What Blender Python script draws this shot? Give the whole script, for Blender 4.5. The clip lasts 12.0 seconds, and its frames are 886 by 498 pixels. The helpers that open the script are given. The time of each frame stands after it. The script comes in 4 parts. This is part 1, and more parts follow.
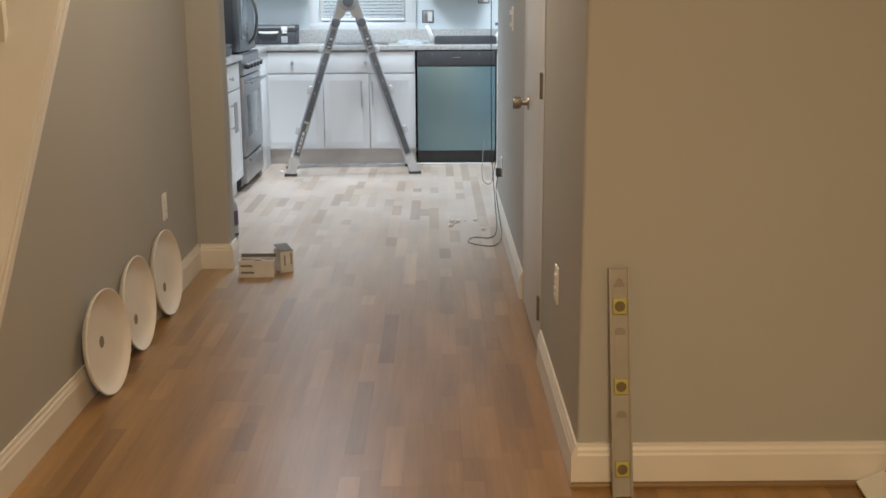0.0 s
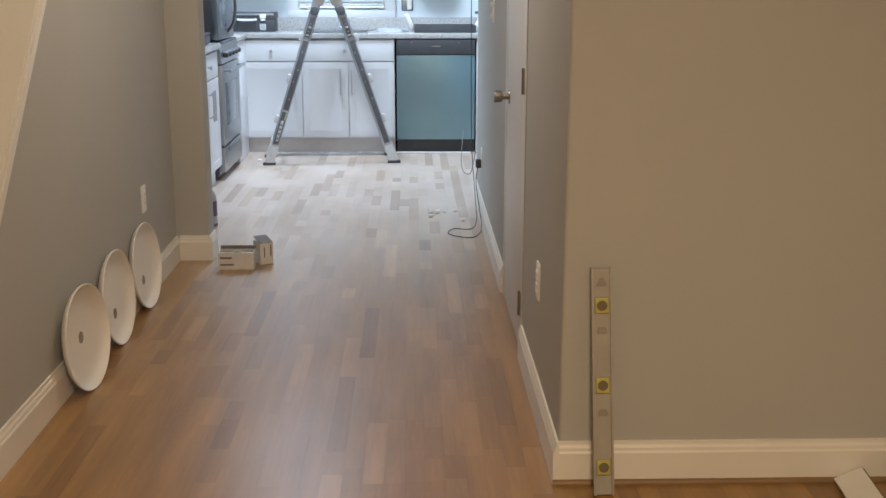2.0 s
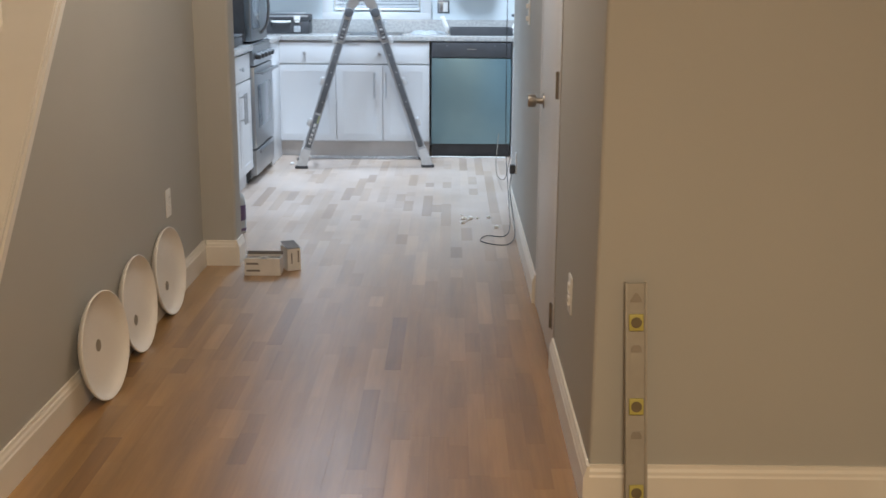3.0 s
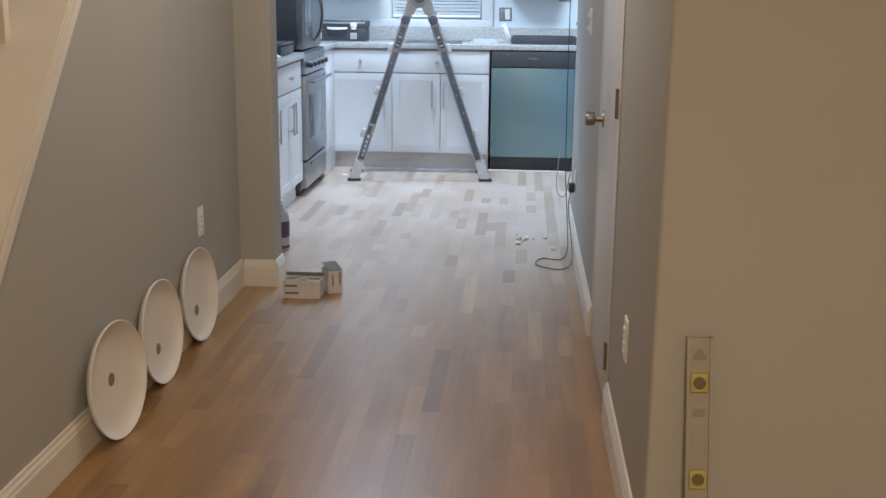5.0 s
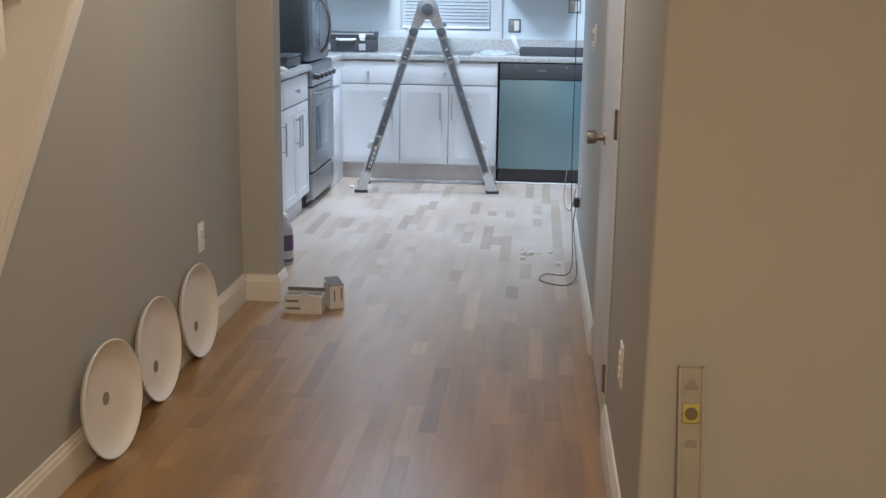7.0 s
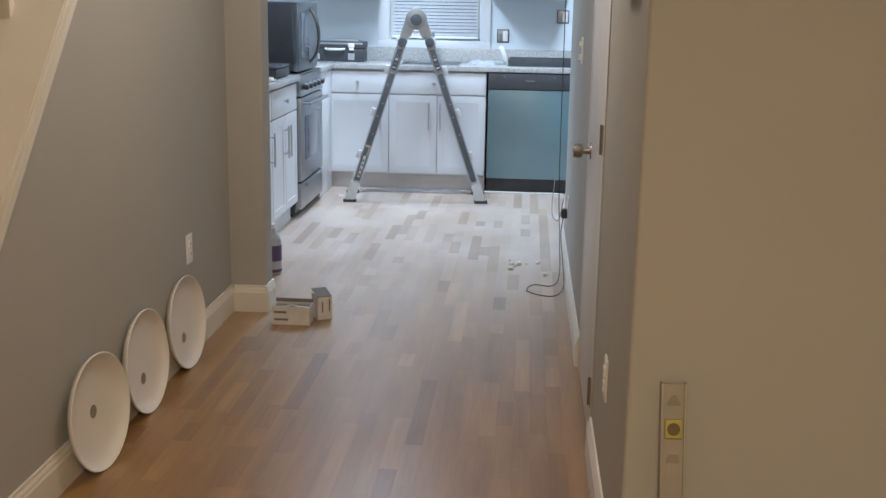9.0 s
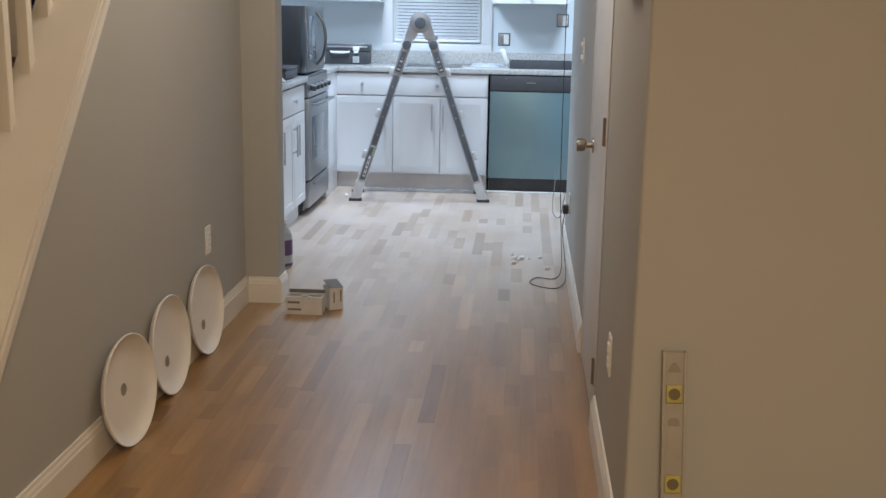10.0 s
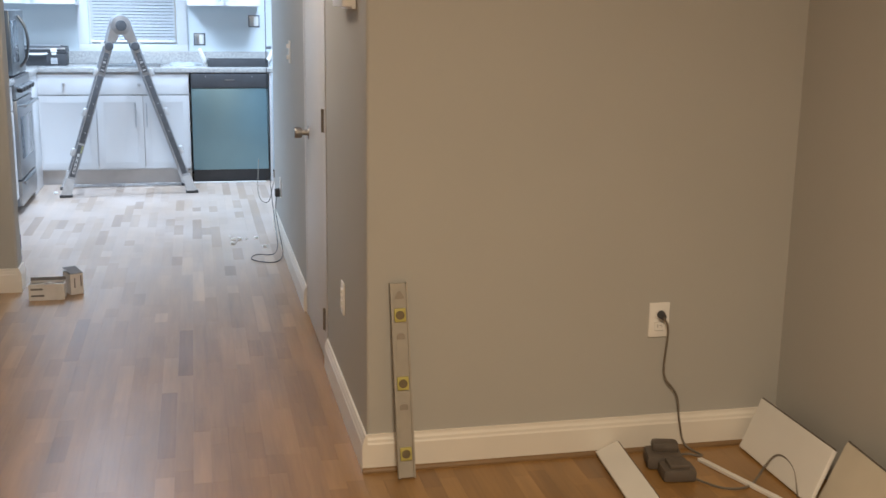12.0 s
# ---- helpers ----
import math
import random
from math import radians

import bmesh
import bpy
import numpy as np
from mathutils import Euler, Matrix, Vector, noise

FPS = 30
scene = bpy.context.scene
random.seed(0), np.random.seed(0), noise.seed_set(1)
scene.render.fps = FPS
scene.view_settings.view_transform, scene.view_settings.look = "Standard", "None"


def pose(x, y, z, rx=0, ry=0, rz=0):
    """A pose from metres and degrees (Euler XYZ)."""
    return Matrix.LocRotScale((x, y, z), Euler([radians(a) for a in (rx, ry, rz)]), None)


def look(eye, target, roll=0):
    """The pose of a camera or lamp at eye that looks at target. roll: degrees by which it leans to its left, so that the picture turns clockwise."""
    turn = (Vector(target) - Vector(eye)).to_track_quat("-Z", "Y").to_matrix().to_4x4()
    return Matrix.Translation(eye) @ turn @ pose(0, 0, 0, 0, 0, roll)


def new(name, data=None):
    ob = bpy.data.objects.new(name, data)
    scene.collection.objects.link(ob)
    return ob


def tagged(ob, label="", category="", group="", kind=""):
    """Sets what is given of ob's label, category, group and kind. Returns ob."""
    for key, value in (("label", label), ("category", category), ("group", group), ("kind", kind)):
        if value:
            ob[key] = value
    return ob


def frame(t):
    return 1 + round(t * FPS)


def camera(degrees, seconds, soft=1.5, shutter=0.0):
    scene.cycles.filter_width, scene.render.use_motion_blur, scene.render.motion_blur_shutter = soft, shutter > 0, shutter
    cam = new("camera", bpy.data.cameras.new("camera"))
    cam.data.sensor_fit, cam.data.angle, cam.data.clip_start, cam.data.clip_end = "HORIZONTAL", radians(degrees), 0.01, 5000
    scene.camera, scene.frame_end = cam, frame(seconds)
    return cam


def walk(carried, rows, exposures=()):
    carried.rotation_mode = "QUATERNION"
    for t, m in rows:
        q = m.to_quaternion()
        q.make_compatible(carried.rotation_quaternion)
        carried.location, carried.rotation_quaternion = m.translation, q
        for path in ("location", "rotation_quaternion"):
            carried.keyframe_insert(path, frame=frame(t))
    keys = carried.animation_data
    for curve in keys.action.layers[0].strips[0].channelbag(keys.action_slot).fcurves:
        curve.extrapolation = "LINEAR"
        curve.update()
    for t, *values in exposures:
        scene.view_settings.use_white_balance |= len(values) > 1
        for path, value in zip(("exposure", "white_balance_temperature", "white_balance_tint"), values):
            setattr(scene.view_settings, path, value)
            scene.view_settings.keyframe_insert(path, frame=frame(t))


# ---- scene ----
cam = camera(43.7, 12.0, soft=1.5, shutter=0.5)
PATH = [
    (0, (0.077, 0.227, 1.302), (0.088, 2.175, 0.85), -0.3),
    (0.5, (0.082, 0.23, 1.306), (0.104, 2.171, 0.823), -0.3),
    (1, (0.07, 0.221, 1.314), (0.105, 2.163, 0.836), -0.1),
    (1.5, (0.063, 0.2, 1.318), (0.11, 2.142, 0.843), -0.0),
    (2, (0.063, 0.238, 1.339), (0.115, 2.179, 0.859), 0.1),
    (2.5, (0.061, 0.333, 1.33), (0.105, 2.274, 0.848), 0.1),
    (3, (0.093, 0.374, 1.326), (0.078, 2.317, 0.852), 0.3),
    (5, (0.154, 0.716, 1.328), (0.02, 2.657, 0.863), 0.6),
    (5.5, (0.177, 0.743, 1.342), (0.03, 2.683, 0.878), 0.7),
    (6, (0.186, 0.753, 1.352), (0.032, 2.693, 0.892), 0.8),
    (6.5, (0.194, 0.751, 1.359), (0.034, 2.691, 0.901), 0.8),
    (8.5, (0.22, 0.75, 1.392), (0.069, 2.694, 0.947), 0.9),
    (9, (0.214, 0.735, 1.395), (0.072, 2.68, 0.951), 1.0),
    (9.5, (0.192, 0.669, 1.375), (0.055, 2.616, 0.937), 1.0),
    (10, (0.181, 0.535, 1.373), (0.045, 2.483, 0.941), 1.0),
    (10.5, (0.142, 0.351, 1.406), (0.011, 2.301, 0.978), 1.1),
    (11, (0.058, 0.158, 1.42), (0.2, 2.107, 0.995), 1.1),
    (11.5, (0.026, -0.053, 1.431), (0.379, 1.868, 1.0), 0.7),
    (12, (-0.037, -0.21, 1.438), (0.392, 1.695, 1.003), 0.8),
]
walk(cam, [(t, look(eye, target, roll)) for t, eye, target, roll in PATH],
     exposures=[(0, -0.10, 7600, 12), (0.4, 0.0, 7300, 12), (3, -0.02, 6750, 12), (5, -0.12, 6550, 12), (6.5, -0.13, 6550, 12), (9, -0.16, 6600, 12), (10.6, -0.15, 6700, 12), (11.6, 0.14, 6500, 12), (12, 0.20, 6350, 12)])

# ---- world and lights ----
world = bpy.data.worlds.new("night")
world.use_nodes = True
world.node_tree.nodes["Background"].inputs[0].default_value = (0.02, 0.025, 0.04, 1)
world.node_tree.nodes["Background"].inputs[1].default_value = 0.15
scene.world = world
scene.view_settings.exposure = 0.0


def ceiling_lamp(name, x, y, z, size, watts, colour):
    lamp = bpy.data.lights.new(name, "AREA")
    lamp.shape, lamp.size, lamp.energy, lamp.color = "DISK", size, watts, colour
    ob = new(name, lamp)
    ob.matrix_world = pose(x, y, z)
    return ob


def recessed_lamp(name, x, y, z, size, watts, colour, cone):
    """A can lamp whose light stays inside a cone below it."""
    lamp = bpy.data.lights.new(name, "SPOT")
    lamp.shadow_soft_size, lamp.energy, lamp.color = size, watts, colour
    lamp.spot_size, lamp.spot_blend = radians(cone), 0.45
    ob = new(name, lamp)
    ob.matrix_world = pose(x, y, z)
    return ob


def globe_lamp(name, x, y, z, size, watts, colour):
    lamp = bpy.data.lights.new(name, "POINT")
    lamp.shadow_soft_size, lamp.energy, lamp.color = size, watts, colour
    ob = new(name, lamp)
    ob.matrix_world = pose(x, y, z)
    return ob


COOL, WARM = (0.595, 0.78, 1.0), (1.0, 0.80, 0.555)
recessed_lamp("kitchen_lamp", -0.85, 8.30, 2.42, 0.20, 230, COOL, 126)
recessed_lamp("kitchen_lamp", 0.70, 8.30, 2.42, 0.20, 230, COOL, 126)
ceiling_lamp("kitchen_lamp", -0.75, 7.45, 2.44, 0.80, 33, COOL)
ceiling_lamp("room_lamp", 0.30, 0.20, 2.44, 0.60, 86, WARM)
globe_lamp("hall_lamp", -0.25, 4.10, 2.28, 0.16, 28, (1.0, 0.87, 0.71))


# ---- materials ----
def material(name, colour, rough=0.5, metal=0.0, vary=0.08, scale=6.0, bump=0.0, bump_scale=200.0, coat=0.0, spec=0.5):
    """A surface with a slow stain-like variation and a fine relief."""
    m = bpy.data.materials.new(name)
    m.use_nodes = True
    nt = m.node_tree
    n, l = nt.nodes, nt.links
    b = n["Principled BSDF"]
    b.inputs["Metallic"].default_value = metal
    b.inputs["Coat Weight"].default_value = coat
    b.inputs["Specular IOR Level"].default_value = spec
    tc = n.new("ShaderNodeTexCoord")
    big = n.new("ShaderNodeTexNoise")
    big.inputs["Scale"].default_value, big.inputs["Detail"].default_value = scale, 5
    l.new(tc.outputs["Object"], big.inputs["Vector"])
    ramp = n.new("ShaderNodeMapRange")
    ramp.inputs[1].default_value, ramp.inputs[2].default_value = 0.25, 0.75
    ramp.inputs[3].default_value, ramp.inputs[4].default_value = 1 - vary, 1 + vary
    l.new(big.outputs["Fac"], ramp.inputs[0])
    mul = n.new("ShaderNodeVectorMath")
    mul.operation = "SCALE"
    mul.inputs[0].default_value = colour
    l.new(ramp.outputs[0], mul.inputs["Scale"])
    l.new(mul.outputs[0], b.inputs["Base Color"])
    rr = n.new("ShaderNodeMapRange")
    rr.inputs[3].default_value, rr.inputs[4].default_value = max(0.02, rough - 0.07), min(1, rough + 0.07)
    fine = n.new("ShaderNodeTexNoise")
    fine.inputs["Scale"].default_value, fine.inputs["Detail"].default_value = bump_scale, 3
    l.new(tc.outputs["Object"], fine.inputs["Vector"])
    l.new(fine.outputs["Fac"], rr.inputs[0])
    l.new(rr.outputs[0], b.inputs["Roughness"])
    if bump:
        bp = n.new("ShaderNodeBump")
        bp.inputs["Strength"].default_value, bp.inputs["Distance"].default_value = bump, 0.002
        l.new(fine.outputs["Fac"], bp.inputs["Height"])
        l.new(bp.outputs[0], b.inputs["Normal"])
    return m


def oak(name, per_object):
    """Sanded oak strips, each with its own tone, grain and gloss."""
    m = bpy.data.materials.new(name)
    m.use_nodes = True
    n, l = m.node_tree.nodes, m.node_tree.links
    b = n["Principled BSDF"]
    if per_object:
        src = n.new("ShaderNodeObjectInfo").outputs["Random"]
    else:
        src = n.new("ShaderNodeNewGeometry").outputs["Random Per Island"]
    geo = n.new("ShaderNodeNewGeometry")
    tone = n.new("ShaderNodeValToRGB")
    e = tone.color_ramp.elements
    e[0].position, e[0].color = 0.0, (0.200, 0.100, 0.029, 1)
    e[1].position, e[1].color = 1.0, (0.365, 0.200, 0.066, 1)
    for p, c in ((0.06, (0.244, 0.127, 0.037, 1)), (0.18, (0.275, 0.144, 0.041, 1)), (0.82, (0.293, 0.155, 0.045, 1)), (0.92, (0.326, 0.176, 0.054, 1))):
        k = e.new(p)
        k.color = c
    l.new(src, tone.inputs[0])
    shift = n.new("ShaderNodeVectorMath")
    shift.operation = "MULTIPLY_ADD"
    off = n.new("ShaderNodeCombineXYZ")
    for i in range(3):
        l.new(src, off.inputs[i])
    shift.inputs[1].default_value = (37, 91, 53)
    l.new(off.outputs[0], shift.inputs[0])
    l.new(geo.outputs["Position"], shift.inputs[2])
    stretch = n.new("ShaderNodeVectorMath")
    stretch.operation = "MULTIPLY"
    stretch.inputs[1].default_value = (95, 5, 20)
    l.new(shift.outputs[0], stretch.inputs[0])
    grain = n.new("ShaderNodeTexNoise")
    grain.inputs["Scale"].default_value, grain.inputs["Detail"].default_value = 1.0, 6
    l.new(stretch.outputs[0], grain.inputs["Vector"])
    patch = n.new("ShaderNodeTexNoise")
    patch.inputs["Scale"].default_value, patch.inputs["Detail"].default_value = 2.3, 4
    l.new(geo.outputs["Position"], patch.inputs["Vector"])
    g = n.new("ShaderNodeMapRange")
    g.inputs[1].default_value, g.inputs[2].default_value, g.inputs[3].default_value, g.inputs[4].default_value = 0.3, 0.7, 0.93, 1.06
    l.new(grain.outputs["Fac"], g.inputs[0])
    long = n.new("ShaderNodeVectorMath")
    long.operation = "MULTIPLY"
    long.inputs[1].default_value = (14, 1.3, 1)
    l.new(geo.outputs["Position"], long.inputs[0])
    streak = n.new("ShaderNodeTexNoise")
    streak.inputs["Scale"].default_value, streak.inputs["Detail"].default_value = 1.0, 3
    l.new(long.outputs[0], streak.inputs["Vector"])
    sr = n.new("ShaderNodeMapRange")
    sr.inputs[1].default_value, sr.inputs[2].default_value, sr.inputs[3].default_value, sr.inputs[4].default_value = 0.28, 0.72, 0.80, 1.20
    l.new(streak.outputs["Fac"], sr.inputs[0])
    both = n.new("ShaderNodeMath")
    both.operation = "MULTIPLY"
    l.new(g.outputs[0], both.inputs[0])
    l.new(sr.outputs[0], both.inputs[1])
    mul = n.new("ShaderNodeVectorMath")
    mul.operation = "SCALE"
    l.new(tone.outputs[0], mul.inputs[0])
    l.new(both.outputs[0], mul.inputs["Scale"])
    # kitchen light's pale glare painted into the oak colour, strongest at the kitchen end
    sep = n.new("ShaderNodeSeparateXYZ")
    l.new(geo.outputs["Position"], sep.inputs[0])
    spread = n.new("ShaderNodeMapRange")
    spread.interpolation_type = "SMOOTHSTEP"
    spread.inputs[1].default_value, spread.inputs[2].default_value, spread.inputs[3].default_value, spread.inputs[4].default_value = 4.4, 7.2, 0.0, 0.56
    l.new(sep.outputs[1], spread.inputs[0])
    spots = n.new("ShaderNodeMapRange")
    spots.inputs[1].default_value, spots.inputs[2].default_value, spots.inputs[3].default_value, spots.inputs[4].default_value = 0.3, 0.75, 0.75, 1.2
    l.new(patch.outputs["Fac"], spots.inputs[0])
    glare = n.new("ShaderNodeMath")
    glare.operation = "MULTIPLY"
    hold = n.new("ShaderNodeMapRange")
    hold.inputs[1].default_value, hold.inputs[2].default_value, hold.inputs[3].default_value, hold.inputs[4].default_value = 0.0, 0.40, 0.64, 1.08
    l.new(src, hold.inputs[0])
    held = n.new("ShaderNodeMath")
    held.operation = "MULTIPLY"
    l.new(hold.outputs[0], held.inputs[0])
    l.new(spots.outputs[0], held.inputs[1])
    l.new(spread.outputs[0], glare.inputs[0])
    l.new(held.outputs[0], glare.inputs[1])
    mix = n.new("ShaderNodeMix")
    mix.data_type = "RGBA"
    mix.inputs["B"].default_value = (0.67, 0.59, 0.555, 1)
    l.new(glare.outputs[0], mix.inputs["Factor"])
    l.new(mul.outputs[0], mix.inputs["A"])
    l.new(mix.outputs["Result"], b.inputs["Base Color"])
    r = n.new("ShaderNodeMapRange")
    r.inputs[3].default_value, r.inputs[4].default_value = 0.34, 0.54
    b.inputs["Specular IOR Level"].default_value = 0.5
    b.inputs["Coat Weight"].default_value, b.inputs["Coat Roughness"].default_value = 0.48, 0.27
    sheen = n.new("ShaderNodeMath")
    sheen.operation = "MULTIPLY"
    l.new(patch.outputs["Fac"], sheen.inputs[0])
    even = n.new("ShaderNodeMapRange")
    even.inputs[3].default_value, even.inputs[4].default_value = 1.06, 0.78
    l.new(src, even.inputs[0])
    l.new(even.outputs[0], sheen.inputs[1])
    l.new(sheen.outputs[0], r.inputs[0])
    l.new(r.outputs[0], b.inputs["Roughness"])
    bp = n.new("ShaderNodeBump")
    bp.inputs["Strength"].default_value, bp.inputs["Distance"].default_value = 0.15, 0.001
    l.new(grain.outputs["Fac"], bp.inputs["Height"])
    l.new(bp.outputs[0], b.inputs["Normal"])
    return m


def granite():
    m = material("granite", (0.5, 0.49, 0.47), 0.18, vary=0.1)
    n, l = m.node_tree.nodes, m.node_tree.links
    b = n["Principled BSDF"]
    tc = n.new("ShaderNodeTexCoord")
    v = n.new("ShaderNodeTexNoise")
    v.inputs["Scale"].default_value, v.inputs["Detail"].default_value, v.inputs["Roughness"].default_value = 55, 8, 0.75
    l.new(tc.outputs["Object"], v.inputs["Vector"])
    r = n.new("ShaderNodeValToRGB")
    e = r.color_ramp.elements
    e[0].position, e[0].color = 0.34, (0.28, 0.28, 0.285, 1)
    e[1].position, e[1].color = 0.62, (0.50, 0.49, 0.475, 1)
    k = e.new(0.46)
    k.color = (0.375, 0.37, 0.36, 1)
    l.new(v.outputs["Fac"], r.inputs[0])
    l.new(r.outputs[0], b.inputs["Base Color"])
    return m


WALL = material("grey_wall_paint", (0.42, 0.412, 0.385), 0.75, vary=0.03, scale=1.5, bump=0.12, bump_scale=260, spec=0.25)
KWALL = material("pale_blue_wall_paint", (0.64, 0.70, 0.73), 0.65, vary=0.03, scale=1.5, bump=0.1, bump_scale=260, spec=0.3)
CEIL = material("white_ceiling_paint", (0.78, 0.77, 0.75), 0.9, vary=0.02, bump=0.1)
TRIM = material("white_trim_paint", (0.74, 0.70, 0.63), 0.38, vary=0.04, scale=4, bump=0.05, bump_scale=120)
DOORP = material("dull_white_door_paint", (0.60, 0.575, 0.54), 0.4, vary=0.04, scale=3, bump=0.05, bump_scale=120)
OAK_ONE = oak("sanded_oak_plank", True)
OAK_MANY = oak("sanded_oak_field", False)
SHOE = material("oak_shoe_moulding", (0.21, 0.125, 0.055), 0.5, vary=0.12, scale=9)
SUBFLOOR = material("dark_joint", (0.12, 0.08, 0.05), 0.9)
CAB = material("white_cabinet_paint", (0.63, 0.635, 0.645), 0.35, vary=0.025, scale=3, bump=0.03, bump_scale=90)
TOEKICK = material("grey_toe_kick", (0.60, 0.58, 0.57), 0.6, vary=0.1)
GRANITE = granite()
STEEL = material("brushed_stainless_steel", (0.40, 0.42, 0.44), 0.32, 1.0, vary=0.05, scale=2, bump=0.05, bump_scale=300)
DWSTEEL = material("blue_filmed_steel", (0.205, 0.32, 0.36), 0.38, 0.85, vary=0.08, scale=2.2, bump=0.05, bump_scale=300)
DARKSTEEL = material("dark_stainless_steel", (0.20, 0.22, 0.24), 0.3, 1.0, vary=0.08, scale=3, bump=0.05, bump_scale=300)
NICKEL = material("satin_nickel", (0.54, 0.55, 0.57), 0.3, 0.75, vary=0.06, scale=30)
ALU = material("dusty_aluminium", (0.42, 0.44, 0.47), 0.42, 0.8, vary=0.1, scale=14, bump=0.1)
BLACK = material("black_enamel", (0.055, 0.060, 0.070), 0.28, vary=0.15, scale=8)
BLACKP = material("black_plastic", (0.05, 0.052, 0.058), 0.5, vary=0.15, scale=12, bump=0.1)
CHAR = material("charcoal_label", (0.105, 0.115, 0.13), 0.5, vary=0.25, scale=18)
GLASS_D = material("dark_oven_glass", (0.10, 0.12, 0.14), 0.12, 0.2, vary=0.1)
WHITEP = material("white_plastic", (0.78, 0.77, 0.74), 0.4, vary=0.04, scale=10)
PORC = material("glazed_white_porcelain", (0.78, 0.755, 0.72), 0.32, vary=0.03, scale=5)
CARD = material("grey_printed_carton", (0.66, 0.64, 0.62), 0.6, vary=0.1, scale=20)
CARD_D = material("dark_carton_print", (0.17, 0.16, 0.155), 0.85, vary=0.15, scale=20)
YELLOW = material("yellow_plastic", (0.46, 0.41, 0.12), 0.4, vary=0.06, scale=20)
LEVELM = material("cast_aluminium_level", (0.37, 0.345, 0.30), 0.55, 0.1, vary=0.08, scale=20, bump=0.08)
RECESS = material("shaded_grey_web", (0.29, 0.26, 0.22), 0.6, 0.2, vary=0.1, scale=20)
VIAL = material("smoked_vial_glass", (0.16, 0.13, 0.08), 0.25, vary=0.15, scale=40)
CORD = material("brown_grey_cord", (0.16, 0.135, 0.105), 0.55)
CHARGER = material("dusty_dark_plastic", (0.105, 0.085, 0.068), 0.6, vary=0.2, scale=25, bump=0.1)
GREYP = material("pale_grey_plastic", (0.60, 0.61, 0.62), 0.22, vary=0.08, scale=30)
CABLE = material("black_rubber_cable", (0.03, 0.03, 0.032), 0.5)
BLIND = material("white_blind_slat", (0.84, 0.86, 0.88), 0.45, vary=0.03)
FILM = material("dusty_plastic_film", (0.50, 0.47, 0.45), 0.28, vary=0.2, scale=25)
PAPER = material("white_crumpled_paper", (0.8, 0.79, 0.77), 0.8, vary=0.06, scale=30)
BOARD = material("white_laminate_board", (0.74, 0.72, 0.68), 0.45, vary=0.04, scale=4)
TANB = material("tan_grey_board", (0.60, 0.55, 0.45), 0.5, vary=0.10, scale=5)
GREYCLOTH = material("grey_plastic_sheet", (0.40, 0.43, 0.45), 0.4, vary=0.12, scale=25, bump=0.2, bump_scale=60)
LIME = material("lime_sticker", (0.38, 0.42, 0.22), 0.5, vary=0.1)
PURPLE = material("purple_label", (0.10, 0.06, 0.14), 0.5, vary=0.1)
TREAD = material("brown_stair_tread", (0.15, 0.085, 0.045), 0.5, vary=0.15, scale=9)
KNOBM = material("aged_nickel", (0.30, 0.285, 0.27), 0.34, 0.9, vary=0.15, scale=40)
BRASS = material("dull_hinge_steel", (0.30, 0.27, 0.23), 0.45, 0.8, vary=0.1, scale=30)


# ---- builders ----
def bm_box(x0, x1, y0, y1, z0, z1, bevel=0.0, bm=None):
    own = bm if bm is not None else bmesh.new()
    r = bmesh.ops.create_cube(own, size=1, matrix=Matrix.Translation(((x0 + x1) / 2, (y0 + y1) / 2, (z0 + z1) / 2)) @ Matrix.Diagonal((x1 - x0, y1 - y0, z1 - z0, 1)))
    if bevel:
        es = list({e for v in r["verts"] for e in v.link_edges})
        bmesh.ops.bevel(own, geom=es, offset=bevel, segments=2, affect="EDGES", profile=0.6)
    return own


def bm_cyl(p, q, r0, r1=None, seg=24, bm=None, bevel=0.0):
    """A round bar from p to q."""
    own = bm if bm is not None else bmesh.new()
    p, q = Vector(p), Vector(q)
    d = q - p
    m = Matrix.Translation((p + q) / 2) @ d.to_track_quat("Z", "Y").to_matrix().to_4x4()
    r = bmesh.ops.create_cone(own, cap_ends=True, segments=seg, radius1=r0, radius2=r0 if r1 is None else r1, depth=d.length, matrix=m)
    if bevel:
        es = [e for e in {e for v in r["verts"] for e in v.link_edges} if any(len(f.verts) > 4 for f in e.link_faces)]
        bmesh.ops.bevel(own, geom=es, offset=bevel, segments=2, affect="EDGES", profile=0.6)
    return own


def bm_prism(poly, axis, a, b, bm=None):
    """A polygon drawn in the plane across the axis ('x': y,z; 'y': x,z; 'z': x,y) and pushed from a to b."""
    own = bm if bm is not None else bmesh.new()

    def at(u, v, w):
        return {"x": (w, u, v), "y": (u, w, v), "z": (u, v, w)}[axis]
    lo = [own.verts.new(at(u, v, a)) for u, v in poly]
    hi = [own.verts.new(at(u, v, b)) for u, v in poly]
    own.faces.new(lo)
    own.faces.new(hi)
    for i in range(len(poly)):
        j = (i + 1) % len(poly)
        own.faces.new((lo[i], lo[j], hi[j], hi[i]))
    bmesh.ops.recalc_face_normals(own, faces=own.faces[:])
    return own


